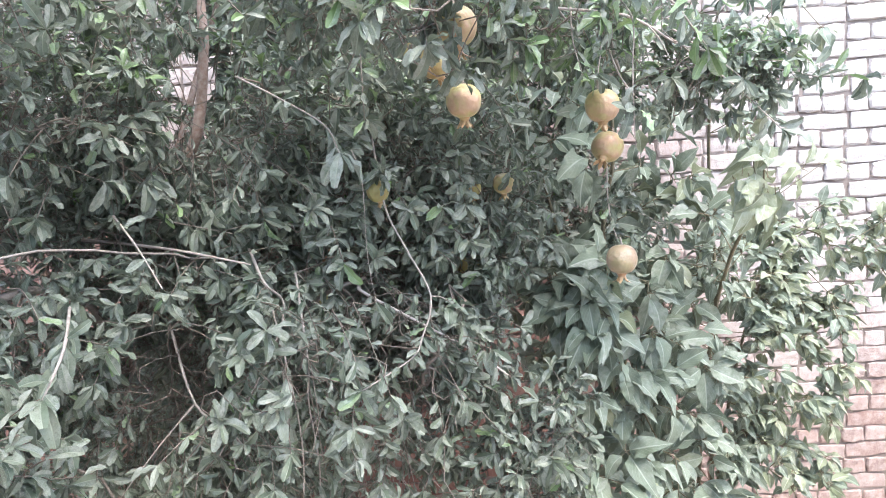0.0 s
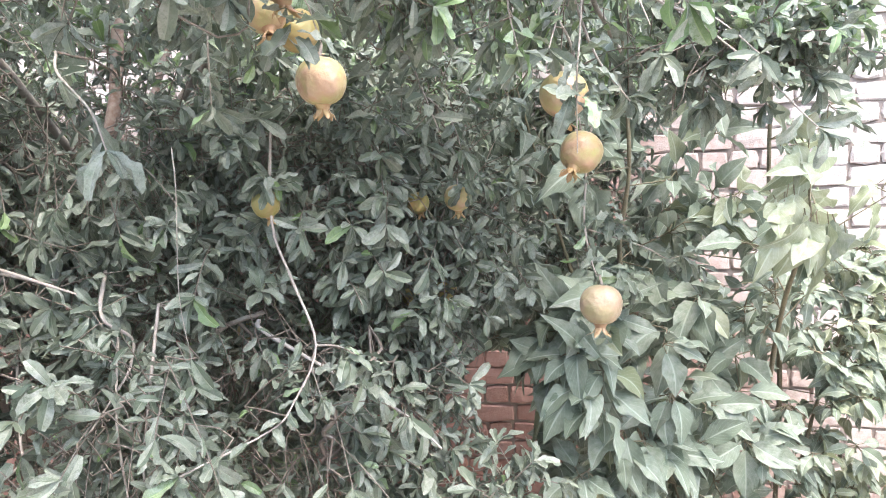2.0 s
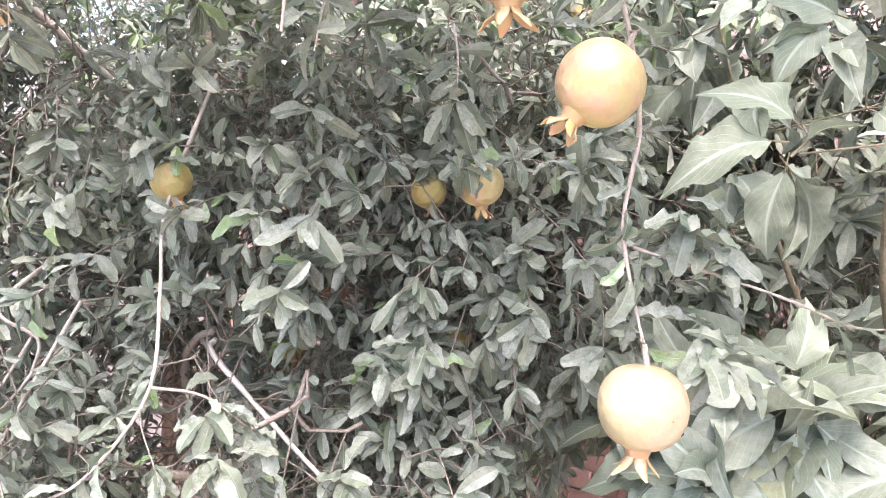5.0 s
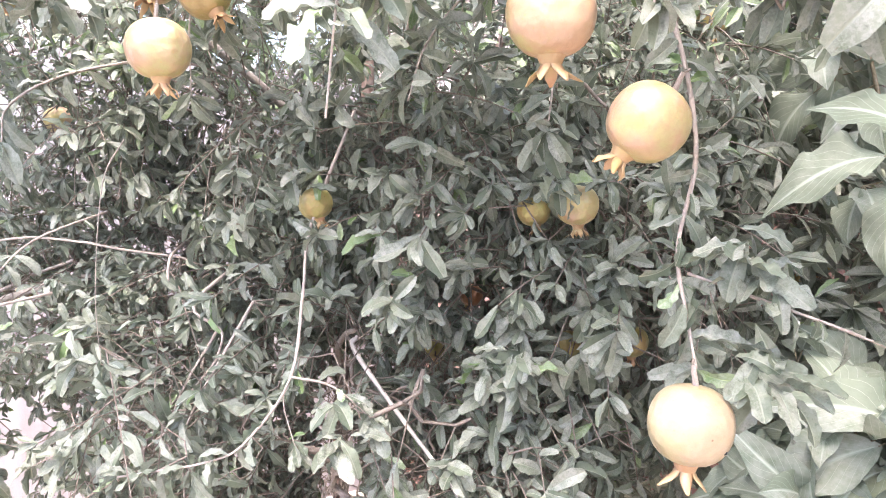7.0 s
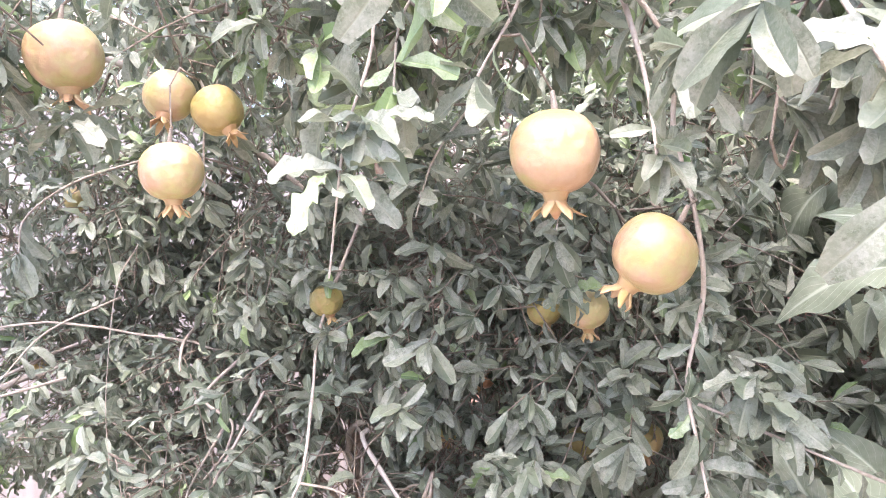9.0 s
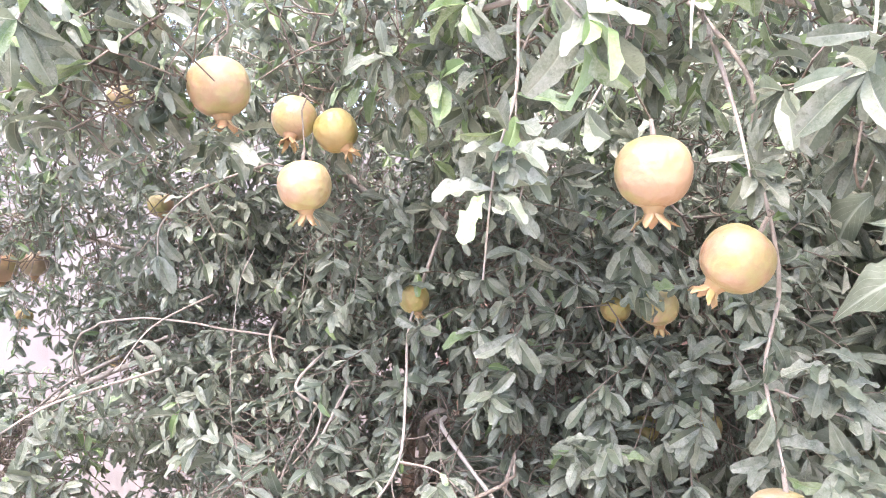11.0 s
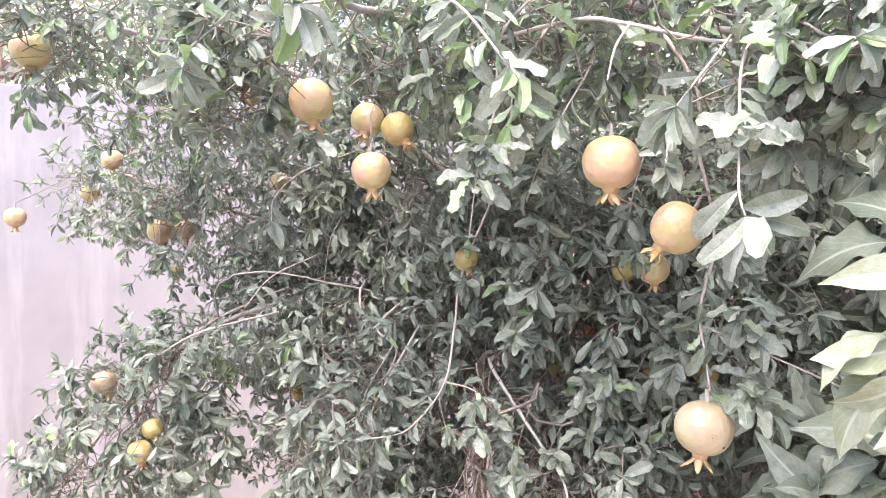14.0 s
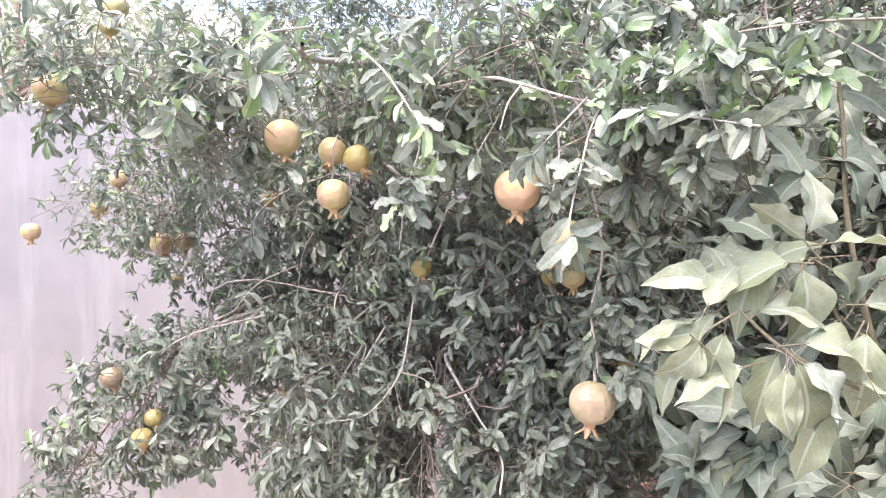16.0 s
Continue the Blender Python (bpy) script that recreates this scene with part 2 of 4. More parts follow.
def box_mesh(name, lo, hi, mat, bevel=0.0):
    bm = bmesh.new()
    bmesh.ops.create_cube(bm, size=1.0)
    lo, hi = Vector(lo), Vector(hi)
    for v in bm.verts:
        v.co = Vector(((lo[i] + hi[i]) / 2 + v.co[i] * (hi[i] - lo[i]) for i in range(3)))
    if bevel:
        bmesh.ops.bevel(bm, geom=bm.edges[:], offset=bevel, segments=2, affect="EDGES", profile=0.6)
    return bm_mesh(name, bm, mat)


def smooth_line(points, n=5):
    """A Catmull-Rom line through the points."""
    p = np.array(points, float)
    p = np.vstack([2 * p[0] - p[1], p, 2 * p[-1] - p[-2]])
    out = []
    for a, b, c, d in zip(p[:-3], p[1:-2], p[2:-1], p[3:]):
        for u in np.arange(n) / n:
            out.append(0.5 * (2 * b + (c - a) * u + (2 * a - 5 * b + 4 * c - d) * u * u + (3 * b - a - 3 * c + d) * u**3))
    return np.array(out + [p[-2]])


def tube(line, r0, r1, sides=8, knots=0.12, seed=0):
    """Corners and faces of a tapered, slightly knotty tube along a line."""
    line = np.asarray(line, float)
    n = len(line)
    rng = np.random.default_rng(seed)
    t = np.gradient(line, axis=0)
    t /= np.linalg.norm(t, axis=1, keepdims=True) + 1e-9
    ref = np.array([0.31, 0.17, 0.93]) if abs(t[:, 2]).mean() < 0.8 else np.array([0.95, 0.2, 0.1])
    a = np.cross(t, ref)
    a /= np.linalg.norm(a, axis=1, keepdims=True) + 1e-9
    b = np.cross(t, a)
    ang = np.arange(sides) * 2 * np.pi / sides
    r = np.linspace(r0, r1, n) * (1 + knots * rng.standard_normal(n))
    v = line[:, None] + r[:, None, None] * (np.cos(ang)[None, :, None] * a[:, None] + np.sin(ang)[None, :, None] * b[:, None])
    i, j = np.meshgrid(np.arange(n - 1), np.arange(sides), indexing="ij")
    k = (j + 1) % sides
    f = np.stack([i * sides + j, i * sides + k, (i + 1) * sides + k, (i + 1) * sides + j], -1).reshape(-1, 4)
    return v.reshape(-1, 3), f


def join(pieces):
    vs, fs, at = [], [], 0
    for v, f in pieces:
        vs.append(v), fs.append(f + at)
        at += len(v)
    return np.vstack(vs), np.vstack(fs)


def sticks(a, b, ra, rb, sides=4):
    """Many straight tapered sticks from a to b as one set of corners and faces."""
    d = b - a
    d = d / (np.linalg.norm(d, axis=1, keepdims=True) + 1e-9)
    ref = np.where(np.abs(d[:, 2:3]) < 0.8, np.array([[0.0, 0.0, 1.0]]), np.array([[1.0, 0.0, 0.0]]))
    u = np.cross(d, ref)
    u /= np.linalg.norm(u, axis=1, keepdims=True) + 1e-9
    w = np.cross(d, u)
    ang = np.arange(sides) * 2 * np.pi / sides
    ring = np.cos(ang)[None, :, None] * u[:, None] + np.sin(ang)[None, :, None] * w[:, None]
    v = np.concatenate([a[:, None] + ring * np.reshape(ra, (-1, 1, 1)), b[:, None] + ring * np.reshape(rb, (-1, 1, 1))], 1)
    j = np.arange(sides)
    f = np.stack([j, (j + 1) % sides, (j + 1) % sides + sides, j + sides], -1)
    f = (np.arange(len(a))[:, None, None] * 2 * sides + f[None]).reshape(-1, 4)
    return v.reshape(-1, 3), f


def leaf_shape(seed, widths, fold, curl, wave, cols=3, u=None):
    """A leaf of length 1 along x, its upper face to +z: corners, faces, uv."""
    rng = np.random.default_rng(seed)
    n = len(widths)
    u = np.linspace(0, 1, n) if u is None else np.array(u)
    side = np.linspace(-1, 1, cols)
    twist = rng.uniform(-0.25, 0.25)
    sway = rng.uniform(-0.06, 0.06)
    v = np.zeros((n, cols, 3))
    for i in range(n):
        for j in range(cols):
            y = side[j] * widths[i] * (1 + (wave * 0.35 * rng.uniform(-1, 1) if abs(side[j]) == 1 else 0))
            z = fold * abs(side[j]) * widths[i] - curl * u[i] ** 2 + twist * u[i] * y
            if abs(side[j]) == 1:
                z += wave * widths[i] * rng.uniform(-1, 1)
            v[i, j] = (u[i] - 0.25 * curl * u[i] ** 2, y + sway * math.sin(3.0 * u[i]), z)
    i, j = np.meshgrid(np.arange(n - 1), np.arange(cols - 1), indexing="ij")
    f = np.stack([i * cols + j, (i + 1) * cols + j, (i + 1) * cols + j + 1, i * cols + j + 1], -1).reshape(-1, 4)
    uv = np.stack(np.broadcast_arrays(u[:, None], (side[None] + 1) / 2), -1).reshape(-1, 2)
    return v.reshape(-1, 3), f, uv


def leaf_fine(seed, widths, u, fold, curl, wave, rows=12, cols=7, teeth=3.0, uneven=0.25):
    """The same leaf with smooth, wavy margins, for those that hang near the yard."""
    rng = np.random.default_rng(seed)
    uu = np.linspace(0, 1, rows) ** 0.92
    w = np.interp(uu, u, widths)
    w[1:-1] = 0.25 * w[:-2] + 0.5 * w[1:-1] + 0.25 * w[2:]
    side = np.linspace(-1, 1, cols)
    twist, sway = rng.uniform(-0.5, 0.5), rng.uniform(-0.07, 0.07)
    droop = rng.uniform(0.7, 1.3)
    v = np.zeros((rows, cols, 3))
    ripple = {s: (rng.uniform(0, 6), rng.uniform(0.8, 1.3), rng.uniform(0, 6)) for s in (-1, 1)}
    for j, s in enumerate(side):
        p, k, p2 = ripple[1 if s > 0 else -1]
        edge = s * s
        y = s * w * (1 + edge * wave * uneven * np.sin(k * teeth * 6.28 * uu + p2))
        z = fold * (abs(s) ** 1.3) * w - curl * droop * uu**2 + twist * uu * y + edge * wave * w * np.sin(k * teeth * 6.28 * uu + p)
        v[:, j] = np.stack([uu - 0.3 * curl * uu**2, y + sway * np.sin(3.0 * uu), z], 1)
    i, j = np.meshgrid(np.arange(rows - 1), np.arange(cols - 1), indexing="ij")
    f = np.stack([i * cols + j, (i + 1) * cols + j, (i + 1) * cols + j + 1, i * cols + j + 1], -1).reshape(-1, 4)
    uv = np.stack(np.broadcast_arrays(uu[:, None], (side[None] + 1) / 2), -1).reshape(-1, 2)
    return v.reshape(-1, 3), f, uv


def leaf_frames(d, nrm):
    x = d / (np.linalg.norm(d, axis=1, keepdims=True) + 1e-9)
    z = nrm - x * (nrm * x).sum(1, keepdims=True)
    z /= np.linalg.norm(z, axis=1, keepdims=True) + 1e-9
    return np.stack([x, np.cross(z, x), z], -1)


def joined_leaves(name, pos, frames, size, shapes, pick, mat):
    vs, fs, us, at = [], [], [], 0
    for s, (v, f, uv) in enumerate(shapes):
        w = np.flatnonzero(pick == s)
        if not len(w):
            continue
        p = np.einsum("nij,kj->nki", frames[w] * size[w, None, None], v) + pos[w, None]
        vs.append(p.reshape(-1, 3))
        fs.append((f[None] + (at + np.arange(len(w)) * len(v))[:, None, None]).reshape(-1, 4))
        us.append(np.tile(uv, (len(w), 1)))
        at += len(w) * len(v)
    return mesh_of(name, np.vstack(vs), np.vstack(fs), mat, np.vstack(us), crease=True)


def branches(seeds, targets, weight=0.35):
    """Joins each target to the nearest of seeds and earlier targets: the index of its parent, seeds first."""
    nodes = np.vstack([seeds, targets])
    cost = np.full(len(nodes), np.inf)
    parent = np.full(len(nodes), -1)
    reach = np.zeros(len(nodes))
    ns = len(seeds)
    d = np.linalg.norm(targets[:, None] - seeds[None], axis=2)
    parent[ns:] = d.argmin(1)
    cost[ns:] = d.min(1)
    reach[ns:] = d.min(1)
    done = np.zeros(len(nodes), bool)
    done[:ns] = True
    order = []
    for _ in range(len(targets)):
        k = int(np.where(done, np.inf, cost).argmin())
        done[k] = True
        order.append(k)
        gap = np.linalg.norm(nodes[ns:] - nodes[k], axis=1)
        c = gap + weight * reach[k]
        better = ~done[ns:] & (c < cost[ns:])
        cost[ns:][better], parent[ns:][better] = c[better], k
        reach[ns:][better] = reach[k] + gap[better]
    load = np.ones(len(nodes))
    for k in reversed(order):
        load[parent[k]] += load[k]
    return nodes, parent, load


# ---- ground, walls and distance ----
WALL_Y = 2.7
GREY_X = -4.6


def ground_mesh():
    rng = np.random.default_rng(3)
    g = np.concatenate([-np.geomspace(60, 6, 12), np.linspace(-5, 5, 41), np.geomspace(6, 60, 12)])
    x, y = np.meshgrid(g, g, indexing="ij")
    z = GROUND + 0.012 * rng.standard_normal(x.shape) * (np.hypot(x, y) < 8)
    n = len(g)
    i, j = np.meshgrid(np.arange(n - 1), np.arange(n - 1), indexing="ij")
    f = np.stack([i * n + j, (i + 1) * n + j, (i + 1) * n + j + 1, i * n + j + 1], -1).reshape(-1, 4)
    return mesh_of("ground", np.stack([x, y, z], -1).reshape(-1, 3), f, EARTH)


tagged(part("ground", ground_mesh()), "dry trodden earth of a yard", "ground", kind="structure")
grey = tagged(part("wall_west", box_mesh("wall_west", (GREY_X - 0.23, -1.53, GROUND - 0.05), (GREY_X, WALL_Y - 0.003, 2.46), PLASTER, 0.012)),
              "grey cement-plastered boundary wall with pale damp stains", "wall", kind="structure")
brick_wall = tagged(part("wall_north", box_mesh("wall_north", (-5.2, WALL_Y, GROUND - 0.05), (6.2, WALL_Y + 0.25, 3.36), MORTAR)),
                    "old wall of worn bricks in mud mortar", "wall", kind="structure")

# Two unseen walls, added to cut off light from low in the sky.
tagged(part("wall_south", box_mesh("wall_south", (-4.0, -4.25, GROUND - 0.05), (6.2, -4.0, 2.6), BEIGE, 0.01)), "plain plastered wall added out of view to block low light", "wall", kind="structure")
tagged(part("wall_east", box_mesh("wall_east", (6.203, -4.25, GROUND - 0.05), (6.45, WALL_Y + 0.25, 2.6), BEIGE, 0.01)), "plain plastered side wall added out of view to block low light", "wall", kind="structure")


def far_house():
    """A pale two-storey house far behind the plastered wall."""
    house = tagged(new("house"), "pale whitewashed house with a beige parapet, far off", "house")
    house.location = (-19.0, -6.0, GROUND)
    part("wall", box_mesh("house wall", (-3, -8, 0), (3, 8, 6.4), WHITEWASH, 0.02), house)
    part("roof_slab", box_mesh("roof slab", (-3.3, -8.3, 6.4), (3.3, 8.3, 6.62), BEIGE, 0.02), house, "beige projecting roof slab")
    part("parapet", box_mesh("parapet", (-3, -8, 6.62), (3, 8, 7.5), BEIGE, 0.02), house, "beige parapet")


far_house()
low = tagged(part("wall_yard", box_mesh("wall_yard", (-14.2, -20.0, GROUND - 0.05), (-13.95, 9.0, 1.9), WHITEWASH, 0.02)),
             "long whitewashed yard wall in the distance", "wall", kind="structure")


def far_tree(x, y, height, seed):
    """A pale distant tree: trunk, limbs and a crown of many small leaf clumps."""
    rng = np.random.default_rng(seed)
    root = tagged(new("tree"), "hazy light green tree behind the plastered wall", "tree")
    root.location = (x, y, GROUND)
    v, f = tube(smooth_line(((0, 0, -0.1), (0.05, 0, height * 0.3), (-0.1, 0.1, height * 0.6), (0, 0.05, height * 0.9)), 4), 0.11, 0.03, 8, 0.05, seed)
    part("trunk", mesh_of("trunk", v, f, BARK), root)
    tips = np.stack([rng.normal(0, 0.75, 60), rng.normal(0, 0.9, 60), height * rng.uniform(0.45, 1.0, 60)], 1)
    start = np.stack([np.zeros(60), np.zeros(60), tips[:, 2] * 0.75], 1)
    v, f = sticks(start, tips, 0.025, 0.006, 5)
    tagged(part("limb_tangle", mesh_of("limb tangle", v, f, BARK), root), kind="stuff")
    n = 2600
    at = tips[rng.integers(0, 60, n)] + rng.normal(0, 0.24, (n, 3))
    fr = leaf_frames(rng.standard_normal((n, 3)) + np.array([0, 0, -0.4]), rng.standard_normal((n, 3)) + np.array([0, 0, 0.8]))
    shapes = [leaf_shape(60 + s, (0.02, 0.2, 0.25, 0.15, 0.01), 0.2, 0.2, 0.1) for s in range(3)]
    tagged(part("crown", joined_leaves("crown", at, fr, rng.uniform(0.09, 0.16, n), shapes, rng.integers(0, 3, n), BROAD_YOUNG), root), kind="stuff")


far_tree(-8.2, -2.2, 5.6, 81)
far_tree(-9.0, -0.2, 5.0, 82)

# ---- the fruits ----


def fruit_meshes(seed, mat):
    """Body, calyx and stalk of a fruit of diameter 1, its calyx towards -z."""
    rng = np.random.default_rng(seed)
    n, m = 36, 20
    th = np.linspace(0.0, np.pi, m)
    ph = np.arange(n) * 2 * np.pi / n
    lobes = 0.02 * np.cos(6 * ph + rng.uniform(0, 6)) + 0.02 * np.cos(2 * ph + rng.uniform(0, 6))
    r = 0.5 * (1 + lobes[None] * np.sin(th)[:, None] ** 2)
    prof_r = np.sin(th) ** 0.8
    prof_z = np.cos(th) * np.where(th < np.pi / 2, 0.90, 0.98)
    v = np.stack([r * prof_r[:, None] * np.cos(ph), r * prof_r[:, None] * np.sin(ph), np.broadcast_to(0.5 * prof_z[:, None], (m, n))], -1)
    i, j = np.meshgrid(np.arange(m - 1), np.arange(n), indexing="ij")
    k = (j + 1) % n
    f = np.stack([i * n + j, (i + 1) * n + j, (i + 1) * n + k, i * n + k], -1).reshape(-1, 4)
    body = mesh_of("body", v.reshape(-1, 3), f, mat)
    # calyx: a neck that carries five or six pointed sepals
    sep, cols = (5, 6, 5, 6, 5, 6)[seed % 6], 4
    ring = sep * (cols - 1)
    flare = rng.uniform(0.7, 1.3)
    vs, fs = [], []
    for rr, z in ((0.22, -0.42), (0.145, -0.50), (0.120, -0.575)):
        for c in range(ring):
            a = (c / (cols - 1) - 0.5) * 2 * np.pi / sep
            vs.append((rr * math.cos(a), rr * math.sin(a), z))
    for y in range(2):
        for c in range(ring):
            fs.append((y * ring + c, (y + 1) * ring + c, (y + 1) * ring + (c + 1) % ring, y * ring + (c + 1) % ring))
    calyx = mesh_of("calyx", vs, fs, CALYX)
    sepals = []
    for q in range(sep):
        a0 = q * 2 * np.pi / sep
        rows = ((0.121, -0.568, 1.0), (0.135 + 0.015 * flare, -0.63, 0.82), (0.160 + 0.045 * flare * rng.uniform(0.4, 1.6), -0.69, 0.55),
                (0.17 + 0.11 * flare * rng.uniform(0.1, 1.7), -0.74 - 0.05 * rng.random(), 0.08))
        sv, sf = [], []
        for off in (0.0, -0.014):
            for rr, z, w in rows:
                for c in range(cols):
                    a = a0 + (c / (cols - 1) - 0.5) * 2 * np.pi / sep * w
                    sv.append(((rr + off) * math.cos(a), (rr + off) * math.sin(a), z))
        n4 = 4 * cols
        for y in range(3):
            for c in range(cols - 1):
                k = y * cols + c
                sf.append((k, k + cols, k + cols + 1, k + 1))
                sf.append((n4 + k + 1, n4 + k + cols + 1, n4 + k + cols, n4 + k))
            for c in (0, cols - 1):
                k = y * cols + c
                sf.append((k, n4 + k, n4 + k + cols, k + cols) if c == 0 else (k + cols, n4 + k + cols, n4 + k, k))
        sepals.append(mesh_of("sepal", sv, sf, CALYX))
    line = np.array([(0, 0, 0.43), (0.01, 0.0, 0.5), (0.03, 0.01, 0.58), (0.05, 0.02, 0.68)])
    v, f = tube(line, 0.042, 0.028, 7, 0.03, seed)
    stalk = mesh_of("stalk", v, f, TWIG)
    return body, calyx, stalk, sepals


FRUIT_KINDS = [fruit_meshes(100 + s, m) for s, m in enumerate((FRUIT_PALE, FRUIT, FRUIT, FRUIT_GREEN, FRUIT_GREEN, FRUIT_OLD))]
RIPE, GREEN, OLD = "yellow pomegranate with a pink blush hanging from a twig", "greenish-yellow young pomegranate among dusty leaves", "dried brown split pomegranate deep among leaves"
stalk_tops, fruit_spots = [], []


def fruit(x, y, z, size, kind=0, lean=(0.0, 0.0), turn=0.0):
    """lean: how far the calyx points to +x and +y, against 1 down."""
    root = tagged(new("pomegranate"), RIPE if kind < 3 else GREEN if kind < 5 else OLD, "fruit", "pomegranates on the tree")
    up = Vector((-lean[0], -lean[1], 1.0)).normalized()
    m = up.to_track_quat("Z", "Y").to_matrix().to_4x4() @ pose(0, 0, 0, 0, 0, turn)
    root.matrix_basis = Matrix.Translation((x, y, z)) @ m @ Matrix.Scale(size, 4)
    for nm, me in zip(("body", "calyx", "stalk"), FRUIT_KINDS[kind]):
        piece = part(nm, me, root, "pinkish-orange open calyx" if nm == "calyx" else "")
        for sepal in FRUIT_KINDS[kind][3] if nm == "calyx" else ():
            part("sepal", sepal, piece)
    fruit_spots.append((x, y, z, size / 2))
    stalk_tops.append(np.array(root.matrix_basis @ Vector((0.05, 0.02, 0.68))))
    return root


bored = fruit(-0.116, 0.686, 1.262, 0.079, 0, (-0.05, -0.1), 20)
bored["label"] = "pale yellow pomegranate with a small bored hole, hanging from a twig"
hole = bmesh.new()
bmesh.ops.create_uvsphere(hole, u_segments=10, v_segments=6, radius=0.0028)
part("hole", bm_mesh("hole", hole, DARK, True), bored.children[0], "small dark bored hole", bored.matrix_basis.inverted() @ Matrix.Translation((-0.083, 0.6905, 1.243)))
fruit(-0.148, 0.661, 1.544, 0.077, 1, (-0.55, -0.6), 70)
fruit(-0.178, 0.568, 1.637, 0.080, 2, (0.0, 0.0), 140)
fruit(-0.501, 0.292, 1.640, 0.068, 1, (0.0, 0.05), 10)
fruit(-0.511, 0.190, 1.757, 0.076, 2, (0.05, 0.1), 80)
fruit(-0.580, 0.303, 1.740, 0.062, 1, (0.3, -0.3), 200)
fruit(-0.554, 0.353, 1.722, 0.062, 3, (0.45, 0.5), 33)
fruit(-1.863, -0.140, 1.518, 0.088, 2, (0.0, 0.0), 66)
fruit(-1.876, -0.060, 1.526, 0.075, 0, (0.0, 0.0), 166)
fruit(-1.964, 0.334, 0.901, 0.064, 3)
fruit(-1.076, -0.350, 1.929, 0.085, 2, (0.1, 0.0), 90)
fruit(-1.351, -0.251, 1.116, 0.066, 0, (0.0, 0.3), 130)
fruit(-1.173, -0.148, 0.971, 0.060, 3, (0.0, 0.2), 40)
fruit(-1.20, -0.12, 1.02, 0.052, 4, (0.5, 0.4), 10)
fruit(-0.705, 0.545, 1.472, 0.052, 3, (0.2, 0.2), 0)
fruit(-0.396, 0.799, 1.467, 0.058, 1, (0.0, 0.1), 90)
fruit(-0.480, 0.793, 1.459, 0.048, 3, (0.2, 0.0), 45)
fruit(-0.458, 0.973, 1.250, 0.052, 4, (0.0, 0.0), 45)
fruit(-0.522, 0.895, 1.243, 0.048, 3, (0.2, 0.0), 15)
fruit(-0.927, 0.888, 1.165, 0.044, 4, (0.2, -0.1), 25)
fruit(-0.909, 0.970, 1.275, 0.050, 5, (0.0, -0.4), 25)
fruit(-1.541, 0.143, 1.945, 0.066, 2, (0.0, 0.0), 5)
fruit(-1.589, 0.239, 1.679, 0.066, 2, (0.2, 0.2), 55)
fruit(-2.106, -0.320, 1.777, 0.075, 2, (0.0, 0.0), 99)
fruit(-1.431, -0.258, 2.207, 0.070, 3, (0.0, 0.0), 199)
fruit(-1.30, -0.22, 2.225, 0.072, 2, (0.2, 0.0), 19)
fruit(-0.557, 1.669, 1.339, 0.062, 4, (0.0, 0.0), 29)
fruit(-0.590, 1.629, 1.303, 0.060, 4, (0.0, 0.0), 229)
fruit(-0.589, 1.330, 1.824, 0.060, 3, (0.0, 0.0), 129)
fruit(-2.149, -0.644, 1.562, 0.073, 2, (0.0, 0.0), 12)
fruit(-2.342, -0.430, 1.665, 0.078, 1, (0.0, 0.0), 72)
fruit(-2.206, 0.283, 1.022, 0.055, 5, (0.0, 0.0), 72)
fruit(-2.197, -0.104, 1.352, 0.055, 3, (0.0, 0.0), 22)
fruit(-1.955, 0.150, 1.230, 0.050, 4, (0.0, 0.0), 0)


# ---- the pomegranate tree ----
RNG = np.random.default_rng(11)
POM_WIDTHS, POM_STEPS = (0.012, 0.060, 0.128, 0.168, 0.178, 0.160, 0.075), (0.0, 0.12, 0.30, 0.52, 0.74, 0.91, 1.0)
POM_BENDS = ((0.55, 0.25, 0.30), (0.3, 0.40, 0.45), (0.8, 0.48, 0.34), (0.45, 0.08, 0.38), (1.0, 0.30, 0.38), (0.25, 0.60, 0.36))
POM_SHAPES = [leaf_fine(10 + s, POM_WIDTHS, POM_STEPS, f, c, w, 6, 5, 2.0) for s, (f, c, w) in enumerate(POM_BENDS)]
POM_MID = [leaf_fine(40 + s, POM_WIDTHS, POM_STEPS, f, c, w, 7, 3, 2.0) for s, (f, c, w) in enumerate(POM_BENDS)]
POM_FINE = [leaf_fine(60 + s, POM_WIDTHS, POM_STEPS, f, c, w, 13, 7, 2.5) for s, (f, c, w) in enumerate(POM_BENDS)]
BACK_SHAPES = [leaf_shape(s, (0.012, 0.115, 0.155, 0.02), f, c, w, u=(0.0, 0.32, 0.72, 1.0)) for s, f, c, w in ((7, 0.4, 0.2, 0.15), (8, 0.2, 0.3, 0.2), (9, 0.6, 0.1, 0.1))]

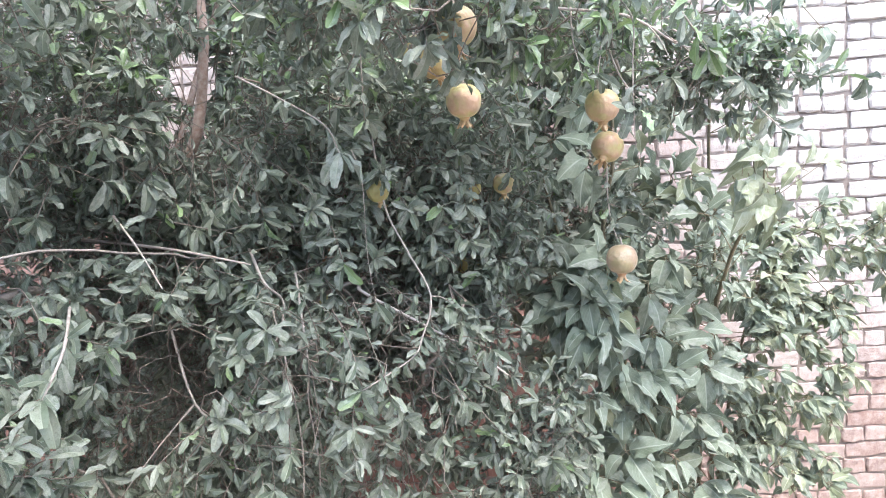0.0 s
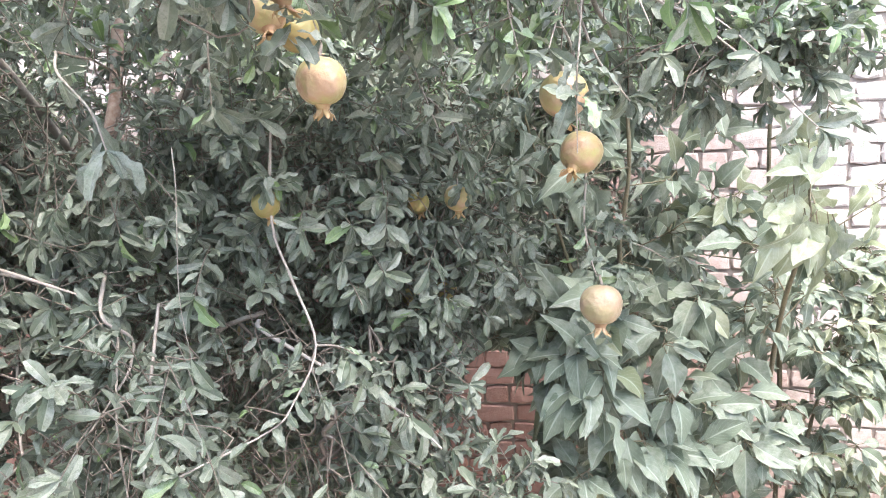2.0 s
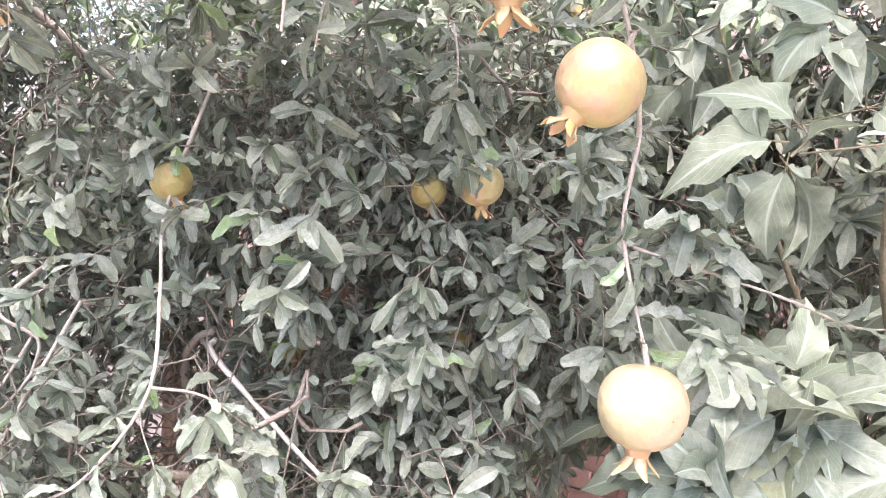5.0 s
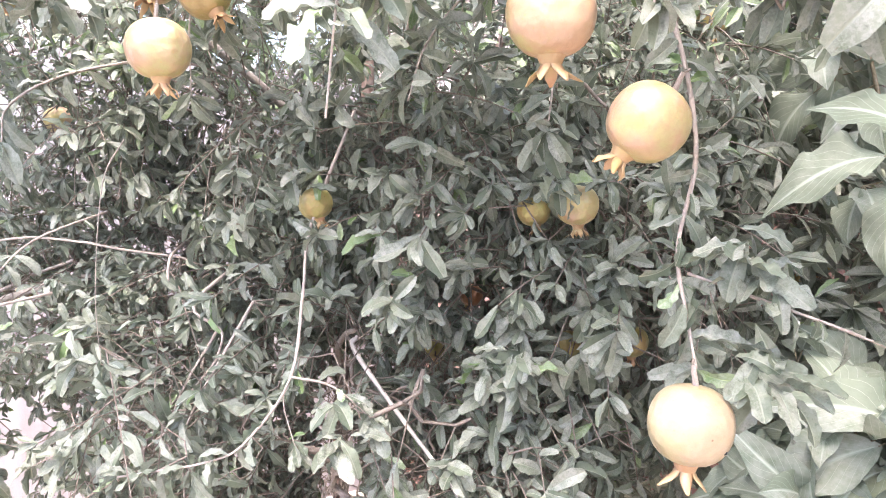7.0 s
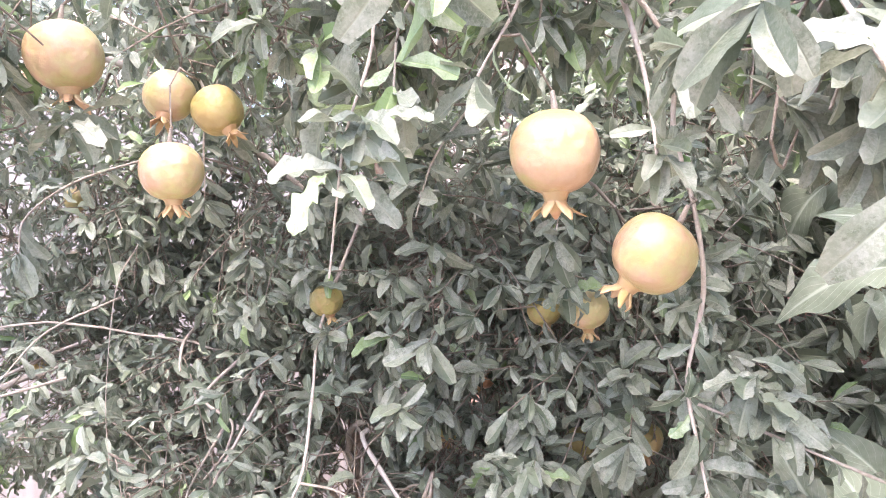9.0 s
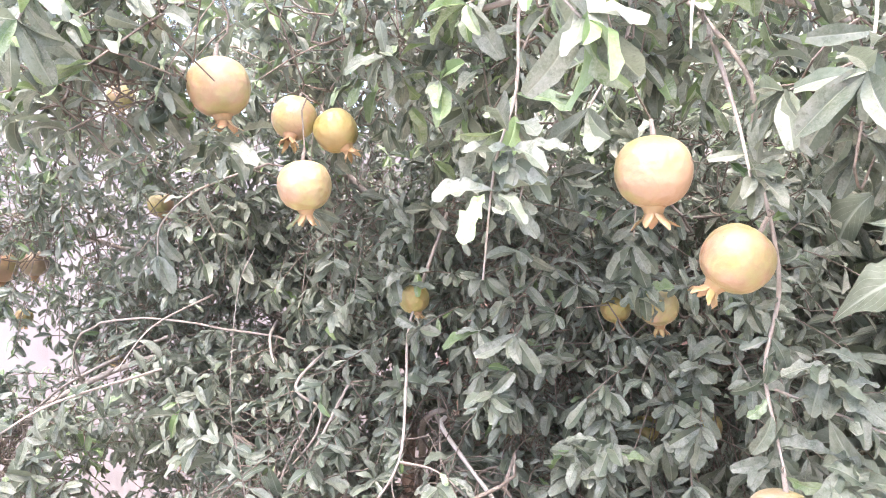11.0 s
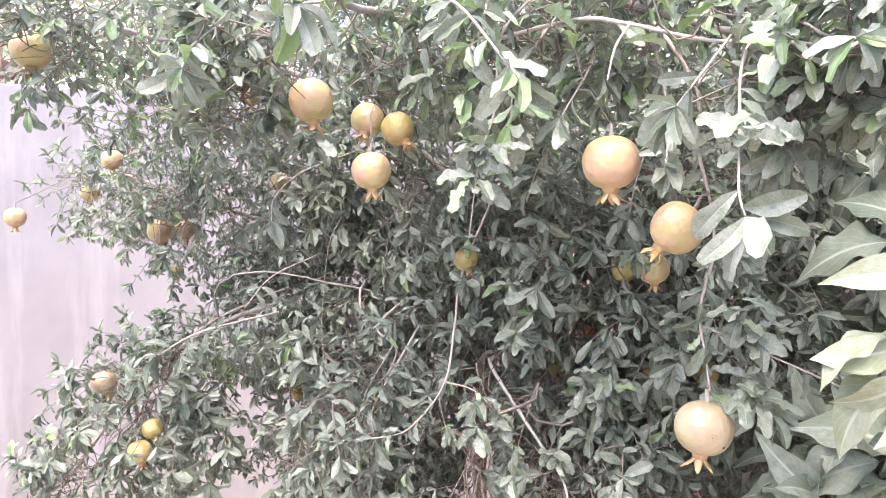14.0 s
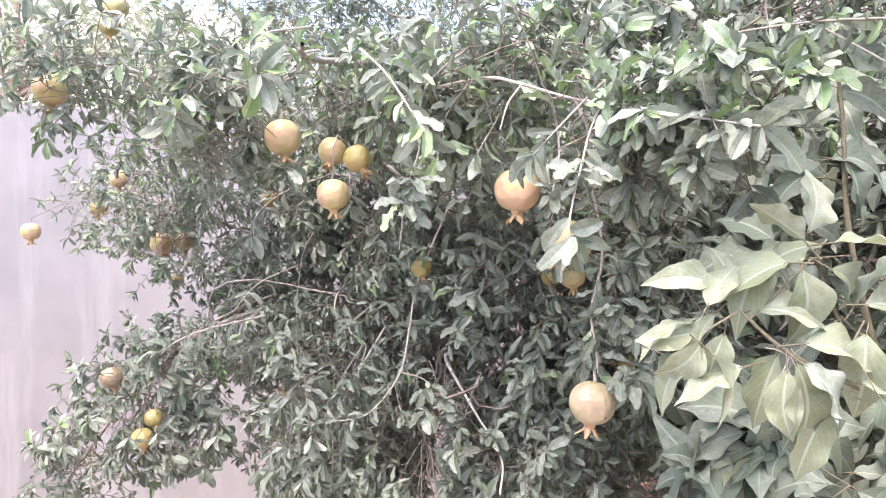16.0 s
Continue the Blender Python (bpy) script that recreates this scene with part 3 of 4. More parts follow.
BOUGHS = {
    "trunk": [((-1.58, 0.96, GROUND - 0.03), (-1.56, 0.95, 0.1), (-1.55, 0.93, 0.9), (-1.38, 0.9, 1.4), (-1.21, 0.87, 1.72), (-1.17, 0.87, 2.3), (-1.1, 0.9, 2.75)),
              ((-2.0, 1.35, GROUND - 0.03), (-1.97, 1.35, 0.6), (-2.02, 1.36, 1.5), (-1.9, 1.32, 2.1), (-1.8, 1.3, 2.7)),
              ((-1.66, 1.05, GROUND - 0.03), (-1.75, 1.2, 0.5), (-1.6, 1.3, 1.3), (-1.35, 1.4, 2.0), (-1.1, 1.4, 2.6))],
    "limb": [((-1.45, 0.91, 1.2), (-1.0, 0.85, 1.75), (-0.62, 0.75, 2.0), (-0.3, 0.62, 1.93), (-0.166, 0.593, 1.853), (-0.11, 0.759, 1.811), (-0.05, 0.92, 1.75)),
             ((-1.55, 0.93, 0.95), (-1.7, 0.5, 1.42), (-1.95, 0.0, 1.62), (-2.35, -0.42, 1.78)),
             ((-1.55, 0.94, 0.75), (-1.4, 0.5, 1.28), (-1.49, 0.05, 1.24), (-1.46, -0.25, 0.98), (-1.4, -0.46, 0.66)),
             ((-1.56, 0.94, 0.5), (-1.1, 0.75, 1.0), (-0.9, 0.66, 1.2), (-0.76, 0.635, 1.26)),
             ((-1.45, 0.91, 1.25), (-0.9, 0.87, 1.42), (-0.5, 0.87, 1.5)),
             ((-1.3, 0.88, 1.55), (-1.25, 0.4, 1.9), (-1.16, -0.1, 2.0), (-1.08, -0.36, 2.0)),
             ((-1.49, 0.05, 1.24), (-1.42, 0.04, 1.36), (-1.28, 0.17, 1.41), (-1.12, 0.46, 1.356), (-0.98, 0.52, 1.33)),
             ((-1.0, 0.85, 1.75), (-0.75, 0.5, 1.95), (-0.5, 0.25, 1.92), (-0.25, 0.2, 1.88))],
}
HERO = [  # thin shoots that stand out: line, thickness, leaf length, share of bare wood at the start
    (((-0.3, 0.66, 1.94), (-0.17, 0.7, 1.76), (-0.16, 0.701, 1.663), (-0.146, 0.714, 1.581), (-0.139, 0.716, 1.505), (-0.144, 0.698, 1.424), (-0.136, 0.703, 1.358), (-0.122, 0.70, 1.31)), 0.0042, 0.046, 0.15),
    (((-0.2, 0.5, 1.9), (-0.155, 0.39, 1.8), (-0.156, 0.38, 1.7), (-0.162, 0.36, 1.63), (-0.163, 0.347, 1.53)), 0.0026, 0.055, 1.0),
    (((-0.72, 0.62, 1.62), (-0.69, 0.532, 1.44), (-0.645, 0.50, 1.34), (-0.594, 0.462, 1.235), (-0.617, 0.41, 1.153), (-0.639, 0.363, 1.123), (-0.731, 0.256, 1.093)), 0.0036, 0.05, 0.66),
    (((-0.594, 0.462, 1.235), (-0.598, 0.452, 1.20), (-0.588, 0.464, 1.138)), 0.002, 0.035, 0.9),
    (((-0.594, 0.462, 1.235), (-0.568, 0.512, 1.22), (-0.53, 0.55, 1.18)), 0.0025, 0.055, 0.3),
    (((-0.78, 0.645, 1.24), (-0.763, 0.632, 1.22), (-0.62, 0.655, 1.125), (-0.497, 0.675, 1.043), (-0.42, 0.64, 0.99)), 0.0062, 0.05, 1.0),
    (((-0.9, 0.5, 1.3), (-0.86, 0.38, 1.124), (-0.863, 0.366, 1.04), (-0.852, 0.369, 0.9), (-0.86, 0.36, 0.75)), 0.0038, 0.05, 0.2),
    (((-0.95, 0.45, 1.25), (-0.90, 0.36, 1.12), (-0.88, 0.35, 0.95), (-0.89, 0.34, 0.78)), 0.0036, 0.05, 0.2),
    (((-1.2, 0.5, 1.2), (-1.122, 0.408, 1.037), (-1.02, 0.36, 0.97), (-0.97, 0.33, 0.9)), 0.004, 0.052, 0.3),
    (((-1.122, 0.408, 1.037), (-1.18, 0.34, 0.97), (-1.25, 0.28, 0.88)), 0.003, 0.05, 0.1),
    (((-1.25, 0.2, 1.3), (-1.15, 0.0, 1.27), (-1.13, -0.1, 1.22)), 0.004, 0.062, 0.2),
    (((-0.7, 0.42, 1.85), (-0.70, 0.37, 1.75), (-0.701, 0.365, 1.62)), 0.003, 0.05, 0.1),
    (((-0.15, 0.72, 1.87), (-0.03, 0.68, 1.84), (0.144, 0.626, 1.73), (0.26, 0.62, 1.695), (0.34, 0.62, 1.675)), 0.0036, 0.055, 0.3),
    (((-0.166, 0.593, 1.853), (-0.155, 0.621, 1.796), (-0.12, 0.62, 1.70), (-0.07, 0.58, 1.62)), 0.004, 0.05, 0.35),
    (((-0.19, 0.522, 1.875), (-0.18, 0.54, 1.79), (-0.2, 0.5, 1.7)), 0.0036, 0.056, 0.2),
    (((-0.136, 0.703, 1.40), (-0.03, 0.76, 1.36), (0.02, 0.82, 1.33), (0.06, 0.86, 1.33)), 0.0022, 0.05, 0.25),
    (((-0.72, 0.28, 1.56), (-0.70, 0.25, 1.50), (-0.698, 0.236, 1.36), (-0.688, 0.238, 1.27)), 0.0012, 0.045, 0.85),
    (((-1.0, 0.5, 1.36), (-0.946, 0.407, 1.295), (-0.922, 0.447, 1.251), (-0.922, 0.443, 1.213), (-0.93, 0.423, 1.176), (-0.98, 0.33, 1.06), (-1.02, 0.25, 0.98)), 0.0042, 0.05, 0.6),
    (((-1.45, 0.25, 1.35), (-1.508, 0.138, 1.30), (-1.589, -0.033, 1.191), (-1.625, -0.121, 1.018), (-1.684, -0.251, 0.893), (-1.722, -0.338, 0.768)), 0.0055, 0.05, 0.45),
    (((-1.5, 0.62, 1.40), (-1.336, 0.498, 1.398), (-1.136, 0.41, 1.377), (-1.011, 0.378, 1.352), (-0.96, 0.37, 1.34)), 0.0052, 0.05, 1.0),
    (((-1.42, 0.62, 1.48), (-1.3, 0.55, 1.455), (-1.13, 0.48, 1.425), (-1.02, 0.46, 1.40)), 0.0030, 0.05, 0.9),
    (((-0.62, 0.28, 1.97), (-0.52, 0.10, 1.90), (-0.43, 0.01, 1.82), (-0.37, -0.01, 1.765)), 0.0036, 0.062, 0.35),
    (((-0.45, 0.24, 1.97), (-0.29, 0.13, 1.90), (-0.19, 0.11, 1.84), (-0.14, 0.12, 1.80)), 0.0032, 0.064, 0.45),
    (((-0.25, 0.30, 1.88), (-0.11, 0.31, 1.81), (-0.05, 0.33, 1.75), (-0.02, 0.34, 1.715)), 0.0030, 0.058, 0.4),
    (((0.0, 0.66, 1.80), (0.06, 0.58, 1.72), (0.12, 0.525, 1.645), (0.165, 0.485, 1.58), (0.185, 0.475, 1.555)), 0.0028, 0.062, 0.35),
    (((0.02, 0.62, 1.79), (0.07, 0.53, 1.72), (0.10, 0.465, 1.665)), 0.0026, 0.050, 0.6),
    (((-0.34, 0.46, 1.84), (-0.16, 0.50, 1.825), (-0.08, 0.53, 1.80), (0.0, 0.58, 1.765), (0.10, 0.61, 1.74), (0.20, 0.63, 1.705)), 0.0044, 0.05, 1.0),
    (((-0.08, 0.53, 1.80), (-0.065, 0.50, 1.765), (-0.05, 0.48, 1.72)), 0.0028, 0.05, 1.0),
    (((-1.2, 0.3, 1.46), (-1.1, 0.17, 1.41), (-1.03, 0.10, 1.34)), 0.0030, 0.056, 0.2),
    (((-0.46, 0.66, 1.74), (-0.42, 0.58, 1.66), (-0.385, 0.535, 1.585)), 0.0026, 0.058, 0.2),
    (((-0.46, 0.82, 1.68), (-0.40, 0.76, 1.62), (-0.375, 0.73, 1.56)), 0.0026, 0.058, 0.2),
    (((-0.95, 0.36, 1.72), (-0.84, 0.22, 1.66), (-0.745, 0.15, 1.60), (-0.72, 0.14, 1.55)), 0.0030, 0.056, 0.2),
    (((-0.10, 0.85, 1.90), (0.12, 0.92, 1.88), (0.35, 0.97, 1.82), (0.55, 1.00, 1.74), (0.67, 1.00, 1.70)), 0.0030, 0.066, 0.2),
    (((0.12, 0.92, 1.88), (0.26, 0.98, 1.76), (0.38, 1.04, 1.66), (0.44, 1.06, 1.60)), 0.0024, 0.060, 0.3),
    (((-0.25, 0.52, 1.86), (-0.26, 0.46, 1.77), (-0.245, 0.44, 1.69)), 0.0028, 0.060, 0.3),
]
# Crown lobes: centre, radii, how densely leafed
LOBES = [
    ((-1.05, 1.02, 1.30), (0.72, 0.62, 0.62), 1.0),
    ((-0.58, 0.98, 1.42), (0.36, 0.27, 0.34), 1.2),
    ((-0.62, 0.80, 1.06), (0.27, 0.22, 0.26), 0.9),
    ((-0.85, 0.62, 0.98), (0.42, 0.32, 0.36), 1.0),
    ((-1.25, 0.58, 1.12), (0.42, 0.34, 0.40), 1.2),
    ((-1.65, 0.55, 1.30), (0.50, 0.55, 0.42), 1.25),
    ((-2.00, 0.02, 1.58), (0.42, 0.42, 0.24), 0.8),
    ((-2.25, -0.35, 1.72), (0.26, 0.26, 0.18), 0.5),
    ((-1.42, -0.10, 1.08), (0.32, 0.30, 0.24), 1.2),
    ((-1.38, -0.32, 0.82), (0.22, 0.20, 0.22), 0.7),
    ((-1.75, 0.50, 0.85), (0.46, 0.36, 0.40), 0.8),
    ((-0.62, 0.50, 1.89), (0.34, 0.28, 0.13), 0.7),
    ((-0.28, 0.60, 1.88), (0.30, 0.24, 0.10), 0.7),
    ((-1.15, 0.58, 1.64), (0.34, 0.24, 0.24), 0.9),
    ((-1.25, 0.65, 1.98), (0.70, 0.46, 0.24), 0.33),
    ((-1.15, -0.15, 2.05), (0.32, 0.28, 0.14), 0.4),
    ((-1.60, 0.05, 1.92), (0.50, 0.42, 0.26), 0.5),
    ((-1.75, 0.30, 2.10), (0.60, 0.50, 0.26), 0.4),
    ((-0.22, 0.90, 1.93), (0.24, 0.22, 0.16), 0.4),
    ((0.16, 1.06, 2.04), (0.30, 0.26, 0.14), 0.3),
    ((-0.50, 1.75, 1.33), (0.75, 0.50, 0.42), 0.8),
    # Overhead lobe, added so that the wall behind lies in shade.
    ((-0.70, 1.95, 2.30), (1.15, 0.70, 0.24), 0.45),
    ((-0.55, 0.12, 1.87), (0.20, 0.10, 0.11), 0.8),
    ((-0.90, 0.31, 1.12), (0.26, 0.12, 0.18), 0.75),
    ((-1.00, 1.65, 1.35), (0.80, 0.40, 0.55), 0.8),
    ((-0.40, 0.64, 0.70), (0.15, 0.13, 0.22), 1.2),
    ((-1.15, -0.33, 2.00), (0.26, 0.20, 0.15), 0.5),
    # Added low behind the tree to keep stray light off the wall.
    ((-1.65, 1.90, 0.45), (0.60, 0.50, 0.75), 0.6),
    ((-1.20, 1.15, 1.20), (0.50, 0.42, 0.50), 1.0),
    ((0.09, 0.68, 1.745), (0.23, 0.12, 0.075), 1.7),
    ((-0.70, 0.74, 1.52), (0.26, 0.16, 0.22), 0.9),
    ((-1.12, 1.65, 1.95), (0.42, 0.30, 0.20), 0.7),
    ((-0.56, 0.05, 1.81), (0.17, 0.06, 0.11), 1.0),
    ((-1.02, 0.27, 1.00), (0.18, 0.12, 0.16), 0.7),
    ((-0.33, 0.64, 0.88), (0.13, 0.10, 0.16), 1.2),
    ((-1.90, 1.55, 1.95), (0.65, 0.42, 0.50), 0.5),
    ((-1.70, 1.00, 2.42), (0.70, 0.35, 0.24), 0.5),
    ((-2.15, 0.25, 2.42), (0.50, 0.50, 0.26), 0.4),
    ((-2.60, 1.00, 2.40), (0.60, 0.55, 0.45), 0.45),
    ((-1.30, 1.35, 2.45), (0.50, 0.30, 0.24), 0.5),
    ((-1.38, 0.34, 1.66), (0.26, 0.20, 0.20), 1.0),
    ((-0.62, 1.18, 1.75), (0.30, 0.22, 0.24), 0.9),
    ((-1.55, 0.85, 1.70), (0.30, 0.22, 0.28), 0.9),
    ((-2.30, 0.50, 2.66), (0.60, 0.42, 0.26), 0.8),
    ((-0.30, 1.85, 2.00), (0.60, 0.38, 0.42), 0.8),
]


def fill_lobes(lobes, per, rng, inner=0.62):
    """Points in the outer shells of the lobes, with the way outwards."""
    pts, outs = [], []
    for c, r, dense in lobes:
        c, r = np.array(c), np.array(r)
        area = 4 * np.pi * ((r[0] * r[1]) ** 1.6 / 3 + (r[0] * r[2]) ** 1.6 / 3 + (r[1] * r[2]) ** 1.6 / 3) ** (1 / 1.6)
        n = int(area * per * dense)
        d = rng.standard_normal((n, 3))
        d /= np.linalg.norm(d, axis=1, keepdims=True)
        rad = rng.uniform(inner**2, 1.0, n) ** 0.5
        bumpy = np.array([0.12 * noise.noise(Vector((c + r * v) * 3.1)) for v in d])
        p = c + r * d * (rad * (1 + bumpy))[:, None]
        o = d / r
        o /= np.linalg.norm(o, axis=1, keepdims=True)
        keep = np.ones(n, bool)
        for c2, r2, _ in lobes:
            if tuple(c) != tuple(c2):
                keep &= (((p - np.array(c2)) / np.array(r2)) ** 2).sum(1) > 0.36
        keep &= ~((o[:, 1] > 0.55) & (rng.random(n) < 0.6))
        pts.append(p[keep]), outs.append(o[keep])
    return np.vstack(pts), np.vstack(outs)


def leafy(lines, lengths, sizes, rng, gap=0.019, bare=None):
    """Opposite leaves along lines given as arrays of k points; a tuft at each tip."""
    pos, ds, ns, sz = [], [], [], []
    up = np.array([0, 0, 1.0])
    for q, (line, length, size) in enumerate(zip(lines, lengths, sizes)):
        if bare is not None and bare[q] >= 1.0:
            continue
        first = (bare[q] if bare is not None else 0.08) * length
        n = max(2, int((length - first) / gap))
        s = np.concatenate([np.linspace(first, length * 0.97, n), np.full(3, length)])
        seg = np.concatenate([[0], np.cumsum(np.linalg.norm(np.diff(line, axis=0), axis=1))])
        seg *= length / seg[-1]
        p = np.stack([np.interp(s, seg, line[:, a]) for a in range(3)], 1)
        t = np.stack([np.interp(s + 0.01, seg, line[:, a]) - np.interp(s - 0.02, seg, line[:, a]) for a in range(3)], 1)
        t /= np.linalg.norm(t, axis=1, keepdims=True) + 1e-9
        a = np.cross(t, up + 0.3 * rng.standard_normal(3))
        a /= np.linalg.norm(a, axis=1, keepdims=True) + 1e-9
        b = np.cross(t, a)
        phi = np.arange(len(s)) * (np.pi / 2) + rng.uniform(0, 6.28) + rng.normal(0, 0.35, len(s))
        tip = np.clip((s / length) ** 3, 0, 1)[:, None]
        for half in (0, np.pi):
            keep = rng.random(len(s)) < 0.93
            rad = np.cos(phi + half)[:, None] * a + np.sin(phi + half)[:, None] * b
            d = t * (0.35 + 0.4 * tip) + rad * (0.95 - 0.15 * tip) + np.array([0, 0, -0.18]) + 0.30 * rng.standard_normal((len(s), 3))
            nn = up * 0.85 + t * 0.6 + np.array([0.15, -0.2, 0]) + 0.35 * rng.standard_normal((len(s), 3))
            pos.append(p[keep]), ds.append(d[keep]), ns.append(nn[keep])
            sz.append((size * rng.uniform(0.62, 1.18, len(s)) * (0.75 + 0.3 * tip[:, 0]))[keep])
    return np.vstack(pos), np.vstack(ds), np.vstack(ns), np.concatenate(sz)


def clear_of_yard(p):
    """True where leaves may hang: the open strip of the yard before the tree stays free."""
    x, y, z = p.T
    a = (x > -0.34) & (y < 0.43) & (z < 1.58)
    b = (x > -0.10) & (y < 0.30)
    c = (x > -1.0) & (y < 0.12) & (z < 1.66)
    e = (x > -0.42) & (x < 0.06) & (y < 0.62) & (z > 0.95) & (z < 1.60)
    return ~(a | b | c | e)


# Gaps in the crown: a line that shows through it, the radius of the gap, and how far it reaches out of the tree
EAST, SOUTH = np.array([0.80, -0.58, 0.12]), np.array([0.05, -0.99, 0.12])
GAPS = []


def gap(line, radius, reach=0.4, ways=(EAST,)):
    for way in ways:
        GAPS.append((np.atleast_2d(np.array(line, float)), radius, reach, way))


def open_gaps(p, gaps=None):
    """False where a leaf would close one of the gaps."""
    keep = np.ones(len(p), bool)
    for line, radius, reach, way in GAPS if gaps is None else gaps:
        for c in line:
            q = p - c
            along = q @ way
            off = np.linalg.norm(q - along[:, None] * way, axis=1)
            keep &= ~((along > -radius * 0.6) & (along < reach) & (off < radius))
    return keep


def yard(c):
    """The way from a place in the crown to the open yard."""
    w = np.array([0.6, 0.0, 1.52]) - np.array(c)
    return w / np.linalg.norm(w)


gap(smooth_line(HERO[0][0], 6)[6:], 0.024)
gap(smooth_line(HERO[2][0], 6)[9:], 0.024, 0.45, (EAST, SOUTH))
gap(smooth_line(HERO[5][0], 8)[:-6], 0.036, 0.6, (EAST, yard((-0.6, 0.66, 1.12))))
gap(smooth_line(HERO[16][0], 6)[6:], 0.016, 0.4, (EAST, SOUTH))
gap(smooth_line(HERO[17][0], 6)[6:], 0.018)
START = np.array([-0.45, -0.95, 1.5])


def lane(c):
    """The way from a place in the crown to the south end of the yard."""
    return (START - np.array(c)) / np.linalg.norm(START - np.array(c))


gap(smooth_line(((-0.22, 0.49, 1.83), (-0.16, 0.50, 1.825), (-0.08, 0.53, 1.80), (0.0, 0.58, 1.765)), 6), 0.013, 0.25, (EAST,))
for q in (6, 7):
    gap(smooth_line(HERO[q][0], 8)[8:], 0.02, 0.5, (lane((-0.86, 0.36, 0.9)),))
gap(smooth_line(HERO[19][0], 8)[6:], 0.03, 0.8, (lane((-1.2, 0.45, 1.38)),))
gap(smooth_line(HERO[20][0], 8)[6:], 0.015, 0.7, (lane((-1.2, 0.5, 1.43)),))
# hollows in the crown
first_hollow = len(GAPS)
for c, r, reach in (((-1.35, 0.713, 1.043), 0.085, 0.7), ((-1.30, 0.70, 0.98), 0.07, 0.7), ((-0.731, 0.77, 0.99), 0.07, 0.5), ((-1.09, 0.73, 1.16), 0.045, 0.25), ((-1.344, 0.6, 0.87), 0.05, 0.5),
                    ((-1.67, 2.02, 1.98), 0.085, 2.6), ((-1.80, 1.99, 1.77), 0.05, 2.6)):
    gap(c, r, reach, (lane(c),))
for c, r, reach in (((-0.36, 1.10, 0.98), 0.060, 1.2), ((-0.46, 1.70, 0.78), 0.11, 1.0), ((-0.56, 2.20, 0.61), 0.15, 1.0)):
    gap(c, r, reach, (np.array([0.18, -0.93, 0.32]),))
hollows = GAPS[first_hollow:]
gap(smooth_line(HERO[18][0], 8)[10:], 0.022, 0.6, (yard((-1.6, 0.0, 1.1)),))
gap(smooth_line(((-1.55, 0.93, 0.45), (-1.55, 0.93, 0.7), (-1.55, 0.93, 0.95)), 6), 0.045, 1.9, (yard((-1.55, 0.93, 0.7)),))
for c, reach in (((-0.116, 0.686, 1.262), 0.5), ((-0.148, 0.661, 1.544), 0.26), ((-0.178, 0.568, 1.62), 0.5), ((-0.501, 0.292, 1.635), 0.5)):
    gap(c, 0.042, reach, (yard(c), SOUTH))
for c in ((-0.511, 0.19, 1.75), (-0.58, 0.303, 1.735), (-0.54, 0.345, 1.715), (-1.863, -0.14, 1.51), (-1.876, -0.06, 1.52), (-1.076, -0.35, 1.92), (-1.351, -0.251, 1.11),
          (-1.54, 0.143, 1.94), (-2.106, -0.32, 1.77), (-1.43, -0.258, 2.2), (-2.149, -0.644, 1.55)):
    gap(c, 0.040, 1.6, (yard(c),))
for c in ((-0.705, 0.55, 1.465), (-0.396, 0.799, 1.455), (-0.48, 0.793, 1.45), (-0.522, 0.895, 1.235)):
    gap(c, 0.018, 0.5, (yard(c), SOUTH))
for c in ((-0.458, 0.973, 1.24), (-0.909, 0.97, 1.27), (-0.927, 0.888, 1.155), (-1.964, 0.334, 0.9), (-1.589, 0.239, 1.67), (-1.955, 0.15, 1.22), (-2.342, -0.43, 1.66)):
    gap(c, 0.032, 1.4, (yard(c),))

TO_SUN = -np.array(SUN_DIR.normalized())
for c in ((-0.148, 0.661, 1.544), (-0.178, 0.568, 1.62), (-0.501, 0.292, 1.635), (-0.511, 0.19, 1.75), (-0.58, 0.303, 1.735), (-0.54, 0.345, 1.715), (-1.863, -0.14, 1.51), (-1.876, -0.06, 1.52), (-1.076, -0.35, 1.92)):
    gap(c, 0.05, 0.6, (TO_SUN,))

ROSETTES = [(-0.155, 0.370, 1.645), (-0.159, 0.357, 1.600), (-0.10, 0.73, 1.425), (-0.09, 0.74, 1.40), (-0.088, 0.735, 1.325), (-0.072, 0.745, 1.305),
            (-0.56, 0.52, 1.20), (-0.53, 0.50, 1.16), (-0.42, 0.72, 1.26), (-0.47, 0.70, 1.24), (-0.50, 0.66, 1.10), (0.128, 0.524, 1.64), (-0.69, 0.52, 1.505), (-0.38, 0.75, 1.495), (-0.52, 0.08, 1.80), (-0.57, 0.13, 1.74), (-0.50, 0.2, 1.69), (-0.60, 0.2, 1.70)]

# upright young shoots on top of the crown
UPRIGHT = [(0.10, 0.60, 1.735), (0.03, 0.60, 1.755), (0.19, 0.63, 1.725), (-0.06, 0.58, 1.80), (-0.16, 0.50, 1.82), (-0.10, 0.75, 1.84), (0.14, 0.72, 1.75), (0.26, 0.62, 1.70), (-0.28, 0.42, 1.86),
           (-0.40, 0.36, 1.88), (-0.24, 0.62, 1.90), (-0.48, 0.22, 1.90), (-0.62, 0.34, 1.93)]


def off_fruit(p):
    """False for points that lie inside a fruit."""
    keep = np.ones(len(p), bool)
    for x, y, z, r in fruit_spots:
        keep &= np.linalg.norm(p - np.array([x, y, z]), axis=1) > r * 1.06
    return keep


